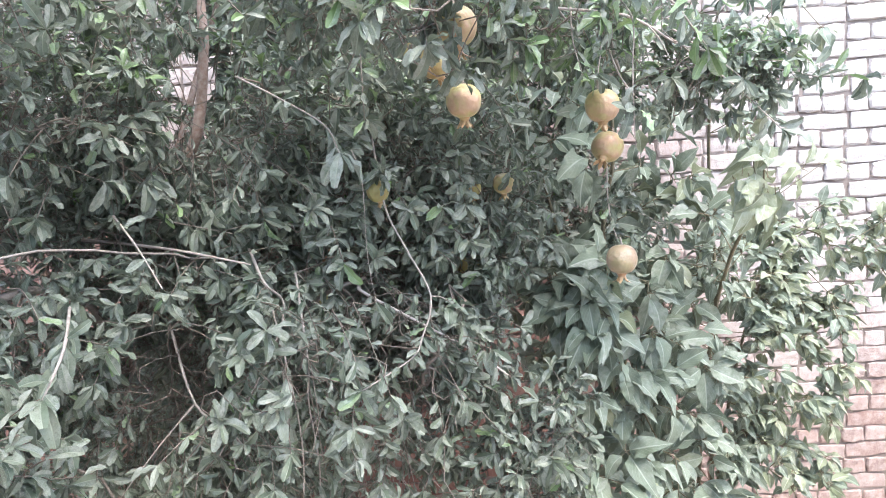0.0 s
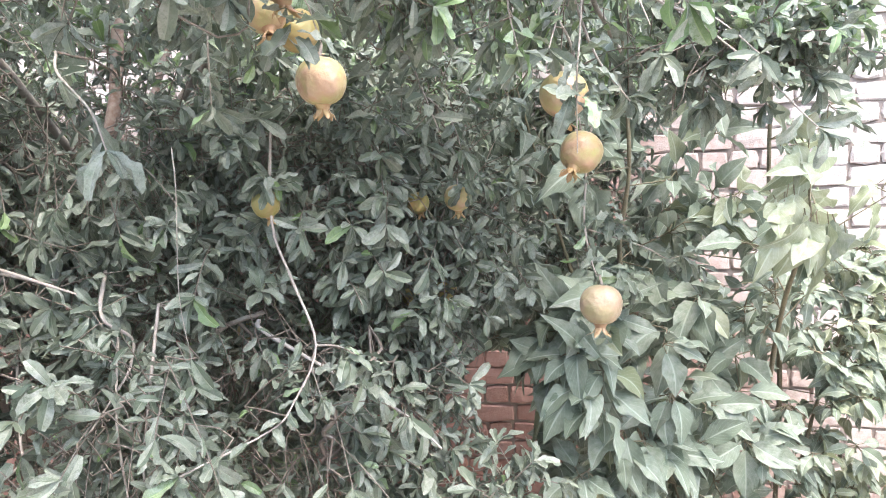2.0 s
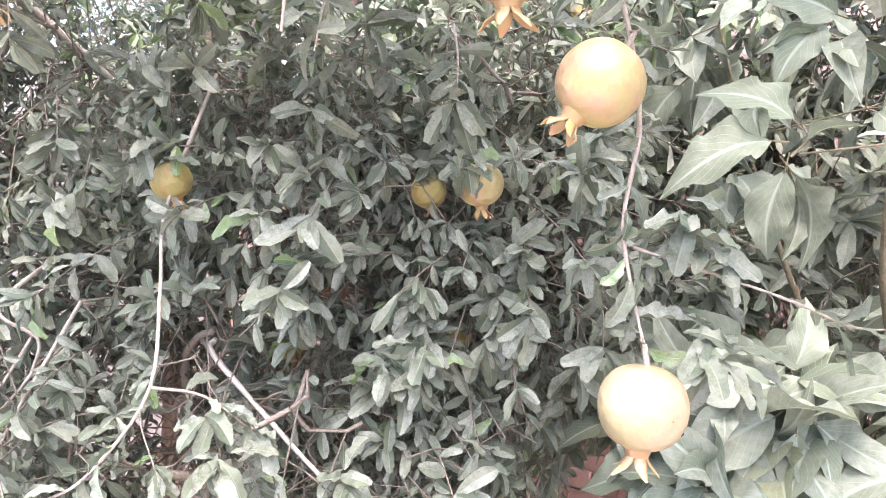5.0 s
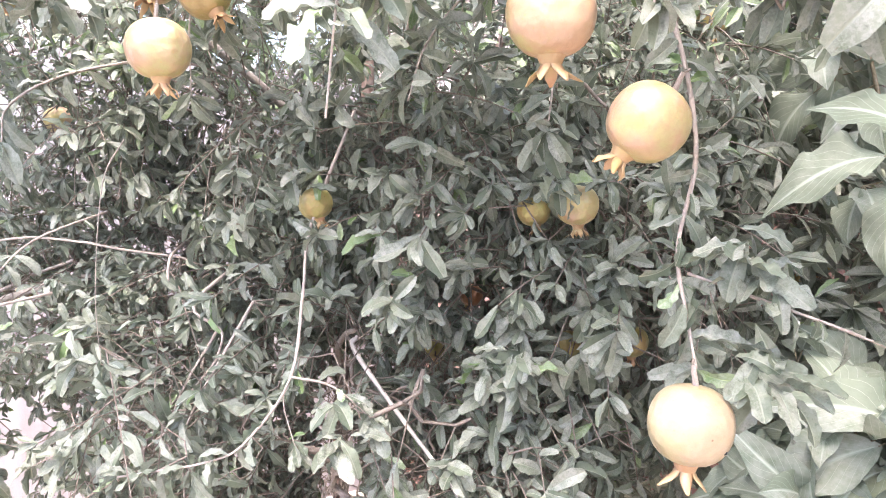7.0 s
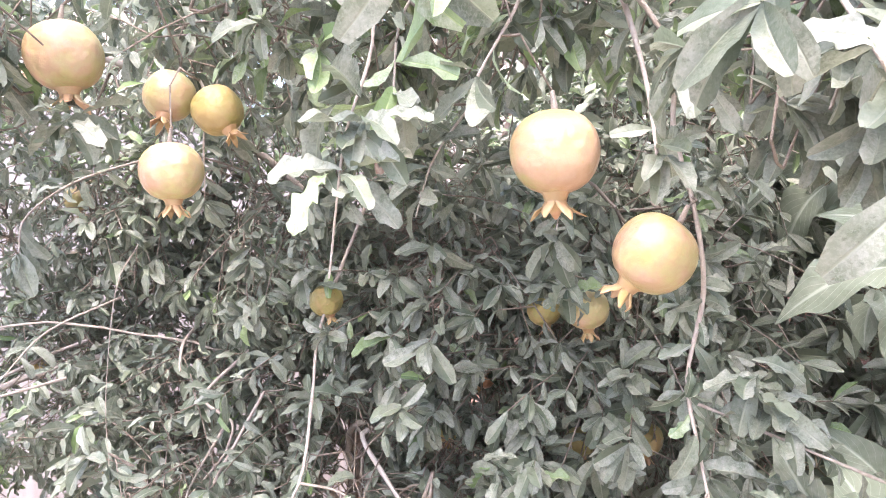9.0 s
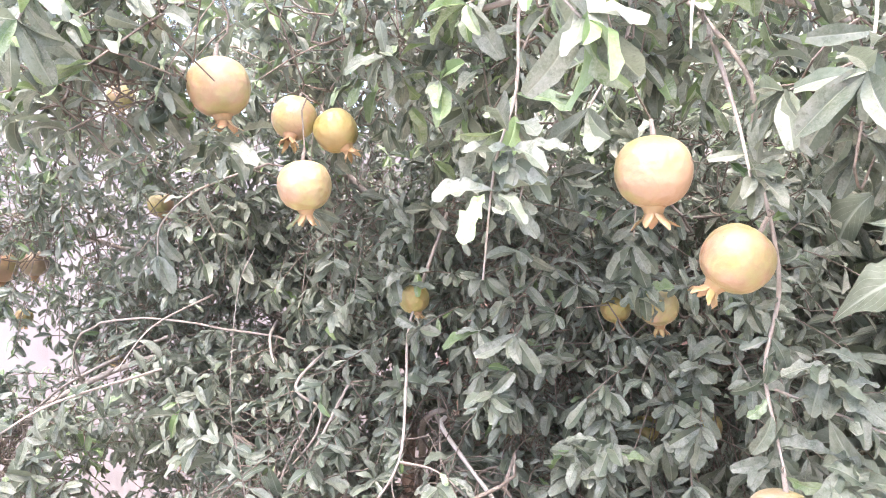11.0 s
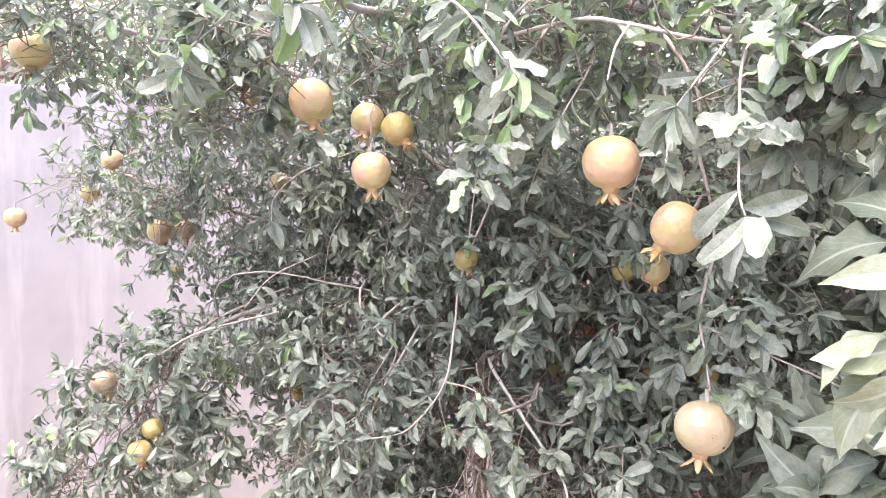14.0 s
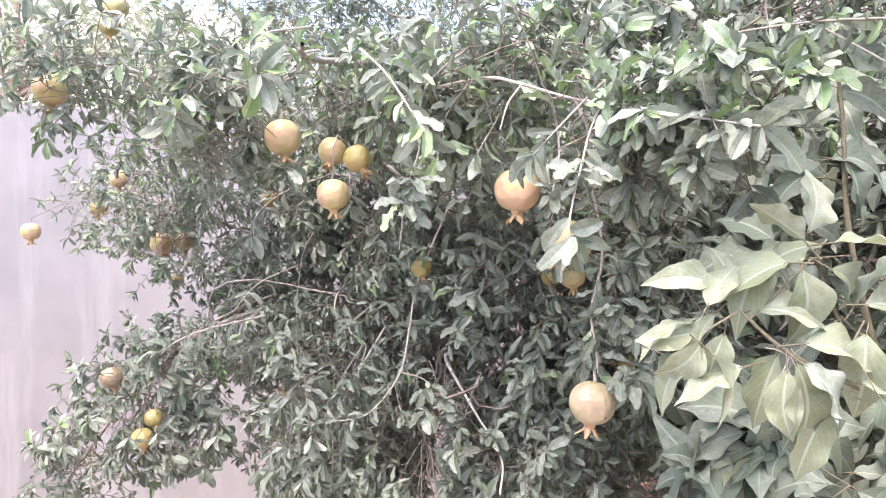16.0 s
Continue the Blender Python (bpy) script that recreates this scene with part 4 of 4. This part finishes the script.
def free_of_fruit(p, d, s):
    d = d / (np.linalg.norm(d, axis=1, keepdims=True) + 1e-9)
    return off_fruit(p) & off_fruit(p + d * s[:, None] * 0.5) & off_fruit(p + d * s[:, None])


tree = tagged(new("pomegranate_tree"), "bushy pomegranate tree with dusty narrow leaves before a brick wall", "tree")
seeds = []
for kind, lines in BOUGHS.items():
    for q, pts in enumerate(lines):
        line = smooth_line(pts, 6)
        line[1:-1] += (0.005 if kind == "trunk" else 0.0018) * RNG.standard_normal((len(line) - 2, 3))
        r0, r1 = ((0.028, 0.008) if q == 0 else (0.022, 0.007)) if kind == "trunk" else ((0.0105, 0.0042) if q != 6 else (0.0030, 0.002))
        v, f = tube(line, r0, r1, 9 if kind == "trunk" else 7, 0.06, q)
        part(kind, mesh_of(kind, v, f, BARK if kind == "trunk" else BRANCH), tree, "reddish-brown trunk" if kind == "trunk" else "")
        seeds.append(line[4:])
hero_lines, hero_len, hero_size, hero_bare = [], [], [], []
for q, (pts, thick, size, bare) in enumerate(HERO):
    line = smooth_line(pts, 5)
    v, f = tube(line, thick * 0.8, thick * 0.36, 6, 0.10, 40 + q)
    part("branch", mesh_of("branch", v, f, DEADWOOD if q == 5 else TWIG if thick > 0.003 else BRANCH), tree, "pale bare twig")
    hero_lines.append(line), hero_size.append(size), hero_bare.append(bare)
    hero_len.append(np.linalg.norm(np.diff(line, axis=0), axis=1).sum())
    if bare < 1.0:
        seeds.append(line[::2])
seeds = np.vstack(seeds)

# leaves on the shoots that stand out: single leaves
pos, ds, ns, sz = leafy(hero_lines, hero_len, hero_size, RNG, 0.021, hero_bare)
for c in ROSETTES:
    k = 9
    th = np.arange(k) * 2.4 + RNG.uniform(0, 6)
    d = np.stack([np.cos(th) * 0.8 + 0.35, np.sin(th) * 0.8 - 0.25, np.linspace(0.35, -0.75, k)], 1) + 0.15 * RNG.standard_normal((k, 3))
    pos = np.vstack([np.array(c) + 0.008 * RNG.standard_normal((k, 3)), pos])
    ds, ns = np.vstack([d, ds]), np.vstack([np.array([0.35, -0.35, 0.85]) + 0.25 * RNG.standard_normal((k, 3)), ns])
    sz = np.concatenate([RNG.uniform(0.042, 0.062, k), sz])
first_upright = len(UPRIGHT) * 8
for c in UPRIGHT:
    k = 8
    th = np.arange(k) * 2.4 + RNG.uniform(0, 6)
    rad = np.stack([np.cos(th), np.sin(th), np.zeros(k)], 1)
    pos = np.vstack([np.array(c) + np.stack([np.zeros(k), np.zeros(k), np.linspace(-0.03, 0.045, k)], 1) + 0.003 * RNG.standard_normal((k, 3)), pos])
    ds, ns = np.vstack([rad * np.linspace(0.9, 0.3, k)[:, None] + np.array([0, 0, 0.85]), ds]), np.vstack([np.array([0, 0, 0.8]) - rad * 0.7 + 0.2 * RNG.standard_normal((k, 3)), ns])
    sz = np.concatenate([RNG.uniform(0.044, 0.064, k), sz])
fresh_one = np.arange(len(pos)) < first_upright
ok = free_of_fruit(pos, ds, sz)
pos, ds, ns, sz, fresh_one = pos[ok], ds[ok], ns[ok], sz[ok], fresh_one[ok]
fr = leaf_frames(ds, ns)
leaf_meshes = [mesh_of("leaf", v, f, m, uv, crease=True) for m in (LEAF, LEAF_YOUNG) for v, f, uv in POM_FINE]
single = np.arange(min(420, len(pos)))
rest = np.setdiff1d(np.arange(len(pos)), single)
for k in single:
    m = Matrix.Translation(pos[k]) @ Matrix((fr[k] * sz[k]).tolist()).to_4x4()
    part("leaf", leaf_meshes[RNG.integers(6) + (6 if RNG.random() < (0.6 if fresh_one[k] else 0.05) else 0)], tree, m=m)

# the crown
tips, outs = fill_lobes(LOBES, 205, RNG, 0.45)
ok = clear_of_yard(tips) & open_gaps(tips, hollows)
tips, outs = tips[ok], outs[ok]
length = RNG.uniform(0.10, 0.20, len(tips))
way = outs * 1.0 + 0.42 * RNG.standard_normal(outs.shape) + np.array([0, 0, -0.15])
way[(tips[:, 2] > 1.68) & (tips[:, 1] < 1.1), 2] += 0.75
way /= np.linalg.norm(way, axis=1, keepdims=True)
base = tips - way * (length * 0.75)[:, None]
u = np.linspace(0, 1, 4)
shoots = base[:, None] + way[:, None] * (length[:, None] * u)[..., None]
shoots[..., 2] -= 0.22 * length[:, None] * u**2
pos2, ds2, ns2, sz2 = leafy(list(shoots), length, RNG.uniform(0.036, 0.057, len(tips)) * np.where(tips[:, 1] > 1.2, 1.45, np.where(tips[:, 0] < -1.3, 0.82, 1.0)), RNG, 0.024)
pos, ds, ns, sz = (np.concatenate([a[rest], b]) for a, b in ((pos, pos2), (ds, ds2), (ns, ns2), (sz, sz2)))
ok = clear_of_yard(pos) & free_of_fruit(pos, ds, sz) & open_gaps(pos + 0.5 * sz[:, None] * leaf_frames(ds, ns)[:, :, 0])
pos, ds, ns, sz = pos[ok], ds[ok], ns[ok], sz[ok]
fr = leaf_frames(ds, ns)
front = (pos[:, 0] > -1.2) & (pos[:, 1] < np.where(pos[:, 0] > -0.35, 0.95, 0.8)) & (pos[:, 2] < 2.0) & (pos[:, 2] > 0.95)
behind = (pos[:, 1] > 1.0) | (pos[:, 2] > 2.05) | (pos[:, 2] < 0.65) | (pos[:, 0] < -2.0)
pick = np.where(behind, 12 + RNG.integers(0, 3, len(pos)), RNG.integers(0, 6, len(pos)) + np.where(front, 0, 6))
young = (RNG.random(len(pos)) < 0.02) | ((pos[:, 2] > 1.70) & (RNG.random(len(pos)) < np.where(pos[:, 0] > -0.4, 0.28, 0.16))) | ((pos[:, 0] < -1.3) & (pos[:, 1] < 0.1) & (RNG.random(len(pos)) < 0.15))
tagged(part("foliage", joined_leaves("foliage", pos[~young], fr[~young], sz[~young], POM_SHAPES + POM_MID + BACK_SHAPES, pick[~young], LEAF), tree), kind="stuff")
tagged(part("young_foliage", joined_leaves("young foliage", pos[young], fr[young], sz[young], POM_SHAPES + POM_MID + BACK_SHAPES, pick[young], LEAF_YOUNG), tree, "fresh light green leaves"), kind="stuff")
a, b = shoots[:, :-1].reshape(-1, 3), shoots[:, 1:].reshape(-1, 3)
twigs = [sticks(a, b, 0.0015, 0.0011, 3)]

# ---- the broad-leaved shrub ----
BROAD_WIDTHS, BROAD_STEPS = (0.012, 0.075, 0.155, 0.222, 0.246, 0.226, 0.165, 0.088, 0.036, 0.003), (0.0, 0.06, 0.15, 0.28, 0.42, 0.58, 0.72, 0.85, 0.94, 1.0)
BROAD_BENDS = ((0.30, 0.36, 0.22), (0.45, 0.58, 0.26), (0.20, 0.46, 0.32), (0.40, 0.24, 0.26), (0.55, 0.70, 0.22), (0.30, 0.62, 0.34))
BROAD_SHAPES = [leaf_fine(20 + s, BROAD_WIDTHS, BROAD_STEPS, f, c, w, 9, 5, 1.6, 0.08) for s, (f, c, w) in enumerate(BROAD_BENDS)]
BROAD_FINE = [leaf_fine(80 + s, BROAD_WIDTHS, BROAD_STEPS, f, c, w, 18, 9, 2.1, 0.08) for s, (f, c, w) in enumerate(BROAD_BENDS)]
SHRUB_STEMS = [
    ((0.45, 1.85, GROUND - 0.03), (0.44, 1.75, 0.2), (0.41, 1.5, 0.85), (0.36, 1.22, 1.14), (0.32, 1.0, 1.28), (0.285, 0.84, 1.36), (0.262, 0.74, 1.41), (0.242, 0.685, 1.46)),
    ((0.47, 1.88, GROUND - 0.03), (0.58, 1.84, 0.3), (0.70, 1.80, 0.9), (0.85, 1.80, 1.2)),
    ((0.42, 1.88, GROUND - 0.03), (0.25, 1.7, 0.2), (0.08, 1.38, 0.7), (-0.08, 1.12, 1.05), (-0.10, 1.10, 1.13)),
    ((0.4, 1.9, GROUND - 0.03), (0.2, 1.6, 0.6), (-0.02, 1.32, 1.2), (-0.016, 1.167, 1.52), (-0.029, 1.149, 1.78), (-0.044, 1.121, 2.05)),
    ((0.5, 1.9, GROUND - 0.03), (0.5, 1.7, 0.8), (0.40, 1.48, 1.4), (0.40, 1.42, 1.9), (0.47, 1.42, 2.15)),
    ((0.35, 1.9, GROUND - 0.03), (0.1, 1.7, 0.5), (-0.12, 1.45, 1.1), (-0.22, 1.32, 1.45), (-0.30, 1.32, 1.75)),
]
SHRUB_LOBES = [
    ((0.42, 1.72, 0.65), (0.46, 0.30, 0.62), 1.8),
    ((-0.10, 1.08, 0.95), (0.20, 0.16, 0.26), 1.3),
    ((0.10, 1.28, 0.70), (0.28, 0.24, 0.34), 1.1),
    ((0.02, 1.22, 0.35), (0.34, 0.28, 0.30), 0.9),
    ((-0.06, 1.10, 0.45), (0.24, 0.22, 0.24), 0.9),
    ((0.66, 1.78, 0.95), (0.26, 0.22, 0.36), 1.9),
    ((0.18, 1.36, 1.25), (0.30, 0.22, 0.30), 0.9),
    ((0.36, 1.45, 1.72), (0.26, 0.22, 0.32), 1.0),
    ((-0.20, 1.30, 1.62), (0.20, 0.16, 0.36), 0.35),
    # Back lobe, added to block light that reaches the wall through the shrub.
    ((0.10, 2.00, 0.80), (0.40, 0.36, 0.75), 0.6),
    ((1.02, 1.85, 1.05), (0.30, 0.20, 0.30), 1.3),
    ((0.80, 1.75, 0.60), (0.30, 0.22, 0.34), 1.7),
    ((0.55, 1.45, 2.00), (0.25, 0.20, 0.28), 0.5),
    ((-0.20, 1.08, 1.14), (0.16, 0.10, 0.16), 1.5),
    ((0.62, 1.70, 0.10), (0.42, 0.30, 0.34), 1.1),
]
# Sprays of large leaves at the ends of stems: place, the way to the yard, then angle and length of each leaf
WEST_SIDE, SOUTH_SIDE = (0.92, -0.34, 0.1), (0.75, -0.65, 0.1)
SPRAYS = [
    ((0.242, 0.682, 1.463), WEST_SIDE, ((150, 0.085), (192, 0.100), (222, 0.115), (48, 0.115), (262, 0.085), (120, 0.075), (10, 0.10)), 1.0),
    ((0.236, 0.640, 1.440), WEST_SIDE, ((170, 0.090), (205, 0.095), (235, 0.085), (75, 0.080), (320, 0.095)), 1.0),
    ((0.257, 0.724, 1.409), WEST_SIDE, ((300, 0.125), (187, 0.105), (248, 0.120), (22, 0.120), (335, 0.120), (275, 0.105)), 0.9),
    ((0.268, 0.770, 1.529), WEST_SIDE, ((142, 0.095), (172, 0.085), (62, 0.115), (212, 0.125), (335, 0.105), (20, 0.100), (280, 0.110)), 0.9),
    ((0.287, 0.835, 1.450), WEST_SIDE, ((15, 0.120), (70, 0.110), (190, 0.110), (255, 0.120), (310, 0.125), (350, 0.100)), 0.7),
    ((0.305, 0.780, 1.370), WEST_SIDE, ((200, 0.10), (250, 0.11), (350, 0.11), (20, 0.11), (310, 0.11)), 0.4),
    ((-0.215, 1.080, 1.150), SOUTH_SIDE, ((160, 0.150), (200, 0.155), (240, 0.150), (280, 0.140), (330, 0.150), (20, 0.145), (100, 0.11)), 0.0),
    ((-0.080, 1.040, 1.190), SOUTH_SIDE, ((150, 0.150), (195, 0.155), (245, 0.150), (285, 0.150), (335, 0.150), (15, 0.145), (70, 0.12)), 0.1),
    ((0.060, 1.080, 1.130), SOUTH_SIDE, ((155, 0.150), (205, 0.155), (240, 0.150), (285, 0.150), (340, 0.150), (25, 0.145)), 0.0),
    ((-0.330, 1.300, 1.680), SOUTH_SIDE, ((165, 0.130), (210, 0.135), (330, 0.130), (20, 0.125), (270, 0.12)), 0.1),
    ((-0.105, 1.090, 1.506), SOUTH_SIDE, ((168, 0.150), (128, 0.130), (252, 0.145), (352, 0.120), (322, 0.125), (290, 0.110), (60, 0.070)), 0.05),
    ((-0.05, 1.130, 1.70), SOUTH_SIDE, ((15, 0.130), (215, 0.115), (320, 0.120), (165, 0.125)), 0.0),
    ((-0.04, 1.115, 1.94), SOUTH_SIDE, ((150, 0.125), (200, 0.120), (10, 0.130), (330, 0.125), (60, 0.10)), 0.2),
    ((-0.05, 1.120, 1.84), SOUTH_SIDE, ((160, 0.120), (30, 0.125), (205, 0.125), (335, 0.120)), 0.2),
    ((0.475, 0.900, 1.450), (0.1, -0.98, 0.1), ((35, 0.085), (75, 0.07), (150, 0.085), (200, 0.090), (350, 0.090), (285, 0.080)), 0.8),
    ((0.420, 1.300, 1.890), (0.1, -0.98, 0.1), ((35, 0.095), (75, 0.090), (150, 0.095), (200, 0.090), (350, 0.100), (285, 0.090)), 0.9),
    ((0.470, 1.230, 1.80), (0.1, -0.98, 0.1), ((15, 0.095), (95, 0.080), (140, 0.095), (220, 0.090), (330, 0.100)), 0.7),
    ((0.880, 1.700, 1.200), (0.1, -0.98, 0.1), ((35, 0.085), (75, 0.080), (150, 0.085), (200, 0.090), (350, 0.100), (285, 0.090)), 0.8),
]
SR = np.random.default_rng(29)
shrub = tagged(new("broadleaf_shrub"), "broad-leaved shrub with dusty pointed green leaves against bricks", "shrub")
sp, so = fill_lobes(SHRUB_LOBES, 150, SR, 0.5)
sp = sp[(clear_of_yard(sp) | (sp[:, 1] > 0.5)) & open_gaps(sp, hollows)]
stem_nodes = []
for q, pts in enumerate(SHRUB_STEMS):
    line = smooth_line(pts, 6)
    v, f = tube(line, 0.0095, 0.0018 if q == 0 else 0.0028, 7, 0.05, 70 + q)
    part("stem", mesh_of("stem", v, f, STEM), shrub)
    stem_nodes.append(line[6:])
stem_nodes = np.vstack(stem_nodes)
# side twigs reach clusters of leaves; each carries a whorl
hubs = sp[SR.permutation(len(sp))[: len(sp) // 3]]
tips_ = np.array([s[0] for s in SPRAYS])
hn, hp, hl = branches(stem_nodes, np.vstack([hubs, tips_]), 0.3)
ns_ = len(stem_nodes)
v, f = sticks(hn[hp[ns_:]], hn[ns_:], 0.0013 + 0.0004 * np.sqrt(hl[ns_:]), 0.0011 + 0.0003 * np.sqrt(hl[ns_:]), 5)
tagged(part("side_twig_tangle", mesh_of("side twigs", v, f, STEM), shrub), kind="stuff")
axis = np.array([stem_nodes[np.linalg.norm(stem_nodes - h, axis=1).argmin()] for h in hubs])
leaf_list, pale_list = [], []
for h, a in zip(hubs, axis):
    out = h - a
    out = out / (np.linalg.norm(out) + 1e-6) * 0.6 + np.array([0.0, -0.3, 0.05]) + 0.35 * SR.standard_normal(3)
    k = SR.integers(4, 7) + (3 if h[0] > 0.3 else 0)
    start = SR.uniform(0, 6.28)
    for j in range(k):
        th = start + j * 2.4
        rad = np.array([math.cos(th), math.sin(th), 0.25 * SR.standard_normal()])
        d = rad * 0.8 + out * 0.6 + np.array([0, -0.1, -0.26]) + 0.50 * SR.standard_normal(3)
        d /= np.linalg.norm(d)
        nrm = np.array([0, -0.45, 0.85]) + rad * 0.35 + 0.4 * SR.standard_normal(3)
        foot = h + d * 0.022
        leaf_list.append((foot, d, nrm, SR.uniform(0.075, 0.135) * (0.64 if h[0] > 0.3 else 0.85 if h[1] < 0.8 or h[2] > 1.75 else 1.0), h))
        pale_list.append(-1.0)
for hub, way_out, fan, share in SPRAYS:
    hub, way_out = np.array(hub), np.array(way_out)
    across = np.cross(way_out, np.array([0.0, 0.0, -1.0]))
    for a, size in fan:
        a = math.radians(a + SR.normal(0, 6))
        d = across * math.cos(a) + np.array([0, 0, 1.0]) * math.sin(a) + way_out * SR.uniform(-0.12, 0.35) + np.array([0, 0, -0.12])
        d /= np.linalg.norm(d)
        nrm = way_out * SR.uniform(0.2, 1.0) + np.array([0, 0, 0.75]) + 0.38 * SR.standard_normal(3)
        node = hub - way_out * SR.uniform(-0.015, 0.06) + 0.012 * SR.standard_normal(3)
        leaf_list.append((node + d * SR.uniform(0.012, 0.035), d, nrm, size * SR.uniform(0.88, 1.08), node))
        pale_list.append(share)
pale = np.array(pale_list)
lp, ld, ln, lsz, lh = (np.array(x) for x in zip(*leaf_list))
ok = free_of_fruit(lp, ld, lsz)
lp, ld, ln, lsz, lh = lp[ok], ld[ok], ln[ok], lsz[ok], lh[ok]
pale = pale[ok]
lf = leaf_frames(ld, ln)
fresh = ((lp[:, 2] > 1.36) & (lp[:, 0] > 0.1) & (SR.random(len(lp)) < 0.22)) | ((lp[:, 0] > 0.6) & (SR.random(len(lp)) < 0.4)) | (SR.random(len(lp)) < 0.04)
fresh = np.where(pale >= 0, SR.random(len(lp)) < pale, fresh)
v, f = sticks(lh, lp + ld * 0.004, 0.0013, 0.001)
tagged(part("leaf_stalk_tangle", mesh_of("leaf stalks", v, f, STEM), shrub), kind="stuff")
near = np.argsort(lp[:, 1] - 10.0 * (pale >= 0))[:280]
broad_meshes = [mesh_of("leaf", v, f, m, uv, crease=True) for m in (BROAD, BROAD_YOUNG) for v, f, uv in BROAD_FINE]
for k in near:
    m = Matrix.Translation(lp[k]) @ Matrix((lf[k] * lsz[k]).tolist()).to_4x4()
    part("leaf", broad_meshes[SR.integers(6) + 6 * int(fresh[k])], shrub, m=m)
far = np.setdiff1d(np.arange(len(lp)), near)
bp = SR.integers(0, 6, len(lp))
for nm, some, mat in (("foliage", far[~fresh[far]], BROAD), ("young_foliage", far[fresh[far]], BROAD_YOUNG)):
    tagged(part(nm, joined_leaves(nm, lp[some], lf[some], lsz[some], BROAD_SHAPES, bp[some], mat), shrub), kind="stuff")

# dry flower stalks that hang below the pale sprays
for q, (dx, dy, dz) in enumerate(((0.004, 0.012, -0.085), (0.0, -0.02, -0.03), (0.008, 0.03, -0.045), (-0.004, -0.035, 0.012), (0.0, 0.022, 0.02))):
    foot = np.array((0.262, 0.742, 1.405))
    line = smooth_line((foot, foot + np.array((dx, dy, dz)) * 0.5 + 0.004 * SR.standard_normal(3), foot + np.array((dx, dy, dz))), 4)
    v, f = tube(line, 0.0014, 0.0008, 5, 0.1, 90 + q)
    part("dry_stalk", mesh_of("dry stalk", v, f, TWIG), shrub, "dry pale brown stalk")

# fine branches that carry the shoots and the fruits
targets = np.vstack([base, np.array(stalk_tops)])
nodes, parent, load = branches(seeds, targets, 0.2)
k = len(seeds)
thick = np.minimum(0.0009 + 0.00032 * np.sqrt(load), 0.0048)
p0, p3 = nodes[parent[k:]], nodes[k:]
run = np.linalg.norm(p3 - p0, axis=1, keepdims=True)
bend = 0.20 * run * RNG.standard_normal((len(targets), 3)) - 0.10 * run * np.array([0, 0, 1.0])
p1 = p0 + (p3 - p0) * 0.36 + bend
p2 = p0 + (p3 - p0) * 0.70 + bend * 0.8 + 0.04 * run * RNG.standard_normal((len(targets), 3))
tp = np.where(parent[k:] < k, thick[k:] * 1.15, thick[parent[k:]])
tp = np.minimum(tp, thick[k:] * 1.6)
t1, t2 = (2 * tp + thick[k:]) / 3, (tp + 2 * thick[k:]) / 3
twigs += [sticks(p0, p1, tp, t1), sticks(p1, p2, t1, t2, 4), sticks(p2, p3, t2, thick[k:], 3)]
v, f = join(twigs)
tagged(part("twig_tangle", mesh_of("twig tangle", v, f, FINE_TWIG), tree, "brown twigs"), kind="stuff")

# ---- bricks of the wall ----


def brick_piece(seed, w, h=0.085, d=0.11):
    """A worn brick, its face towards -y, with rounded, chipped edges."""
    rng = np.random.default_rng(seed)
    c = 0.006
    v, f = [], []
    for y, inset in ((0.012, 0.0), (-0.006, 0.0), (-0.012, c)):
        for x, z in ((-1, -1), (0, -1), (1, -1), (1, 0), (1, 1), (0, 1), (-1, 1), (-1, 0)):
            jig = 0.003 * rng.standard_normal(2)
            round_off = 0.005 if x and z else 0.0
            v.append((x * (w / 2 - inset - round_off) + jig[0], y + 0.0015 * rng.standard_normal(), z * (h / 2 - inset - round_off) + jig[1]))
    v.append((0, -0.0135, 0))
    for ring in (0, 8):
        for q in range(8):
            f.append((ring + q, ring + (q + 1) % 8, ring + 8 + (q + 1) % 8, ring + 8 + q))
    for q in range(0, 8, 2):
        f.append((16 + q, 16 + q + 1, 24, 16 + (q - 1) % 8))
    return np.array(v), np.array(f)


COURSE, LONG, SHORT = 0.092, 0.252, 0.126
long_bricks = [brick_piece(300 + s, LONG - 0.007) for s in range(8)]
short_bricks = [brick_piece(320 + s, SHORT - 0.007) for s in range(8)]
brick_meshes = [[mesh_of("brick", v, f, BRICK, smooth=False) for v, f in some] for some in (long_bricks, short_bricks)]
BR = np.random.default_rng(5)
stuff = []
count = 0
for row in range(int((3.34 - GROUND) / COURSE)):
    header = row % 2
    step = SHORT if header else LONG
    x = -5.1 + (0.063 if header else 0.0) + BR.uniform(-0.02, 0.02)
    z = GROUND + 0.05 + row * COURSE
    while x < 6.1:
        s = BR.integers(8)
        x += step
        place = Vector((x + BR.uniform(-0.004, 0.004), WALL_Y - BR.uniform(-0.004, 0.006), z + BR.uniform(-0.004, 0.004) + 0.006 * math.sin(1.3 * x)))
        tilt = pose(0, 0, 0, 0, BR.uniform(-0.9, 0.9), BR.uniform(-1.0, 1.0))
        m = Matrix.Translation(place) @ tilt
        if BR.random() < 0.012:
            continue
        if 0.75 < x < 2.15 and -0.62 < z < 2.4 and count < 300:
            part("brick", brick_meshes[header][s], brick_wall, m=m)
            count += 1
        else:
            v, f = (long_bricks, short_bricks)[header][s]
            stuff.append((v @ np.array(m.to_3x3()).T + np.array(place), f))
v, f = join(stuff)
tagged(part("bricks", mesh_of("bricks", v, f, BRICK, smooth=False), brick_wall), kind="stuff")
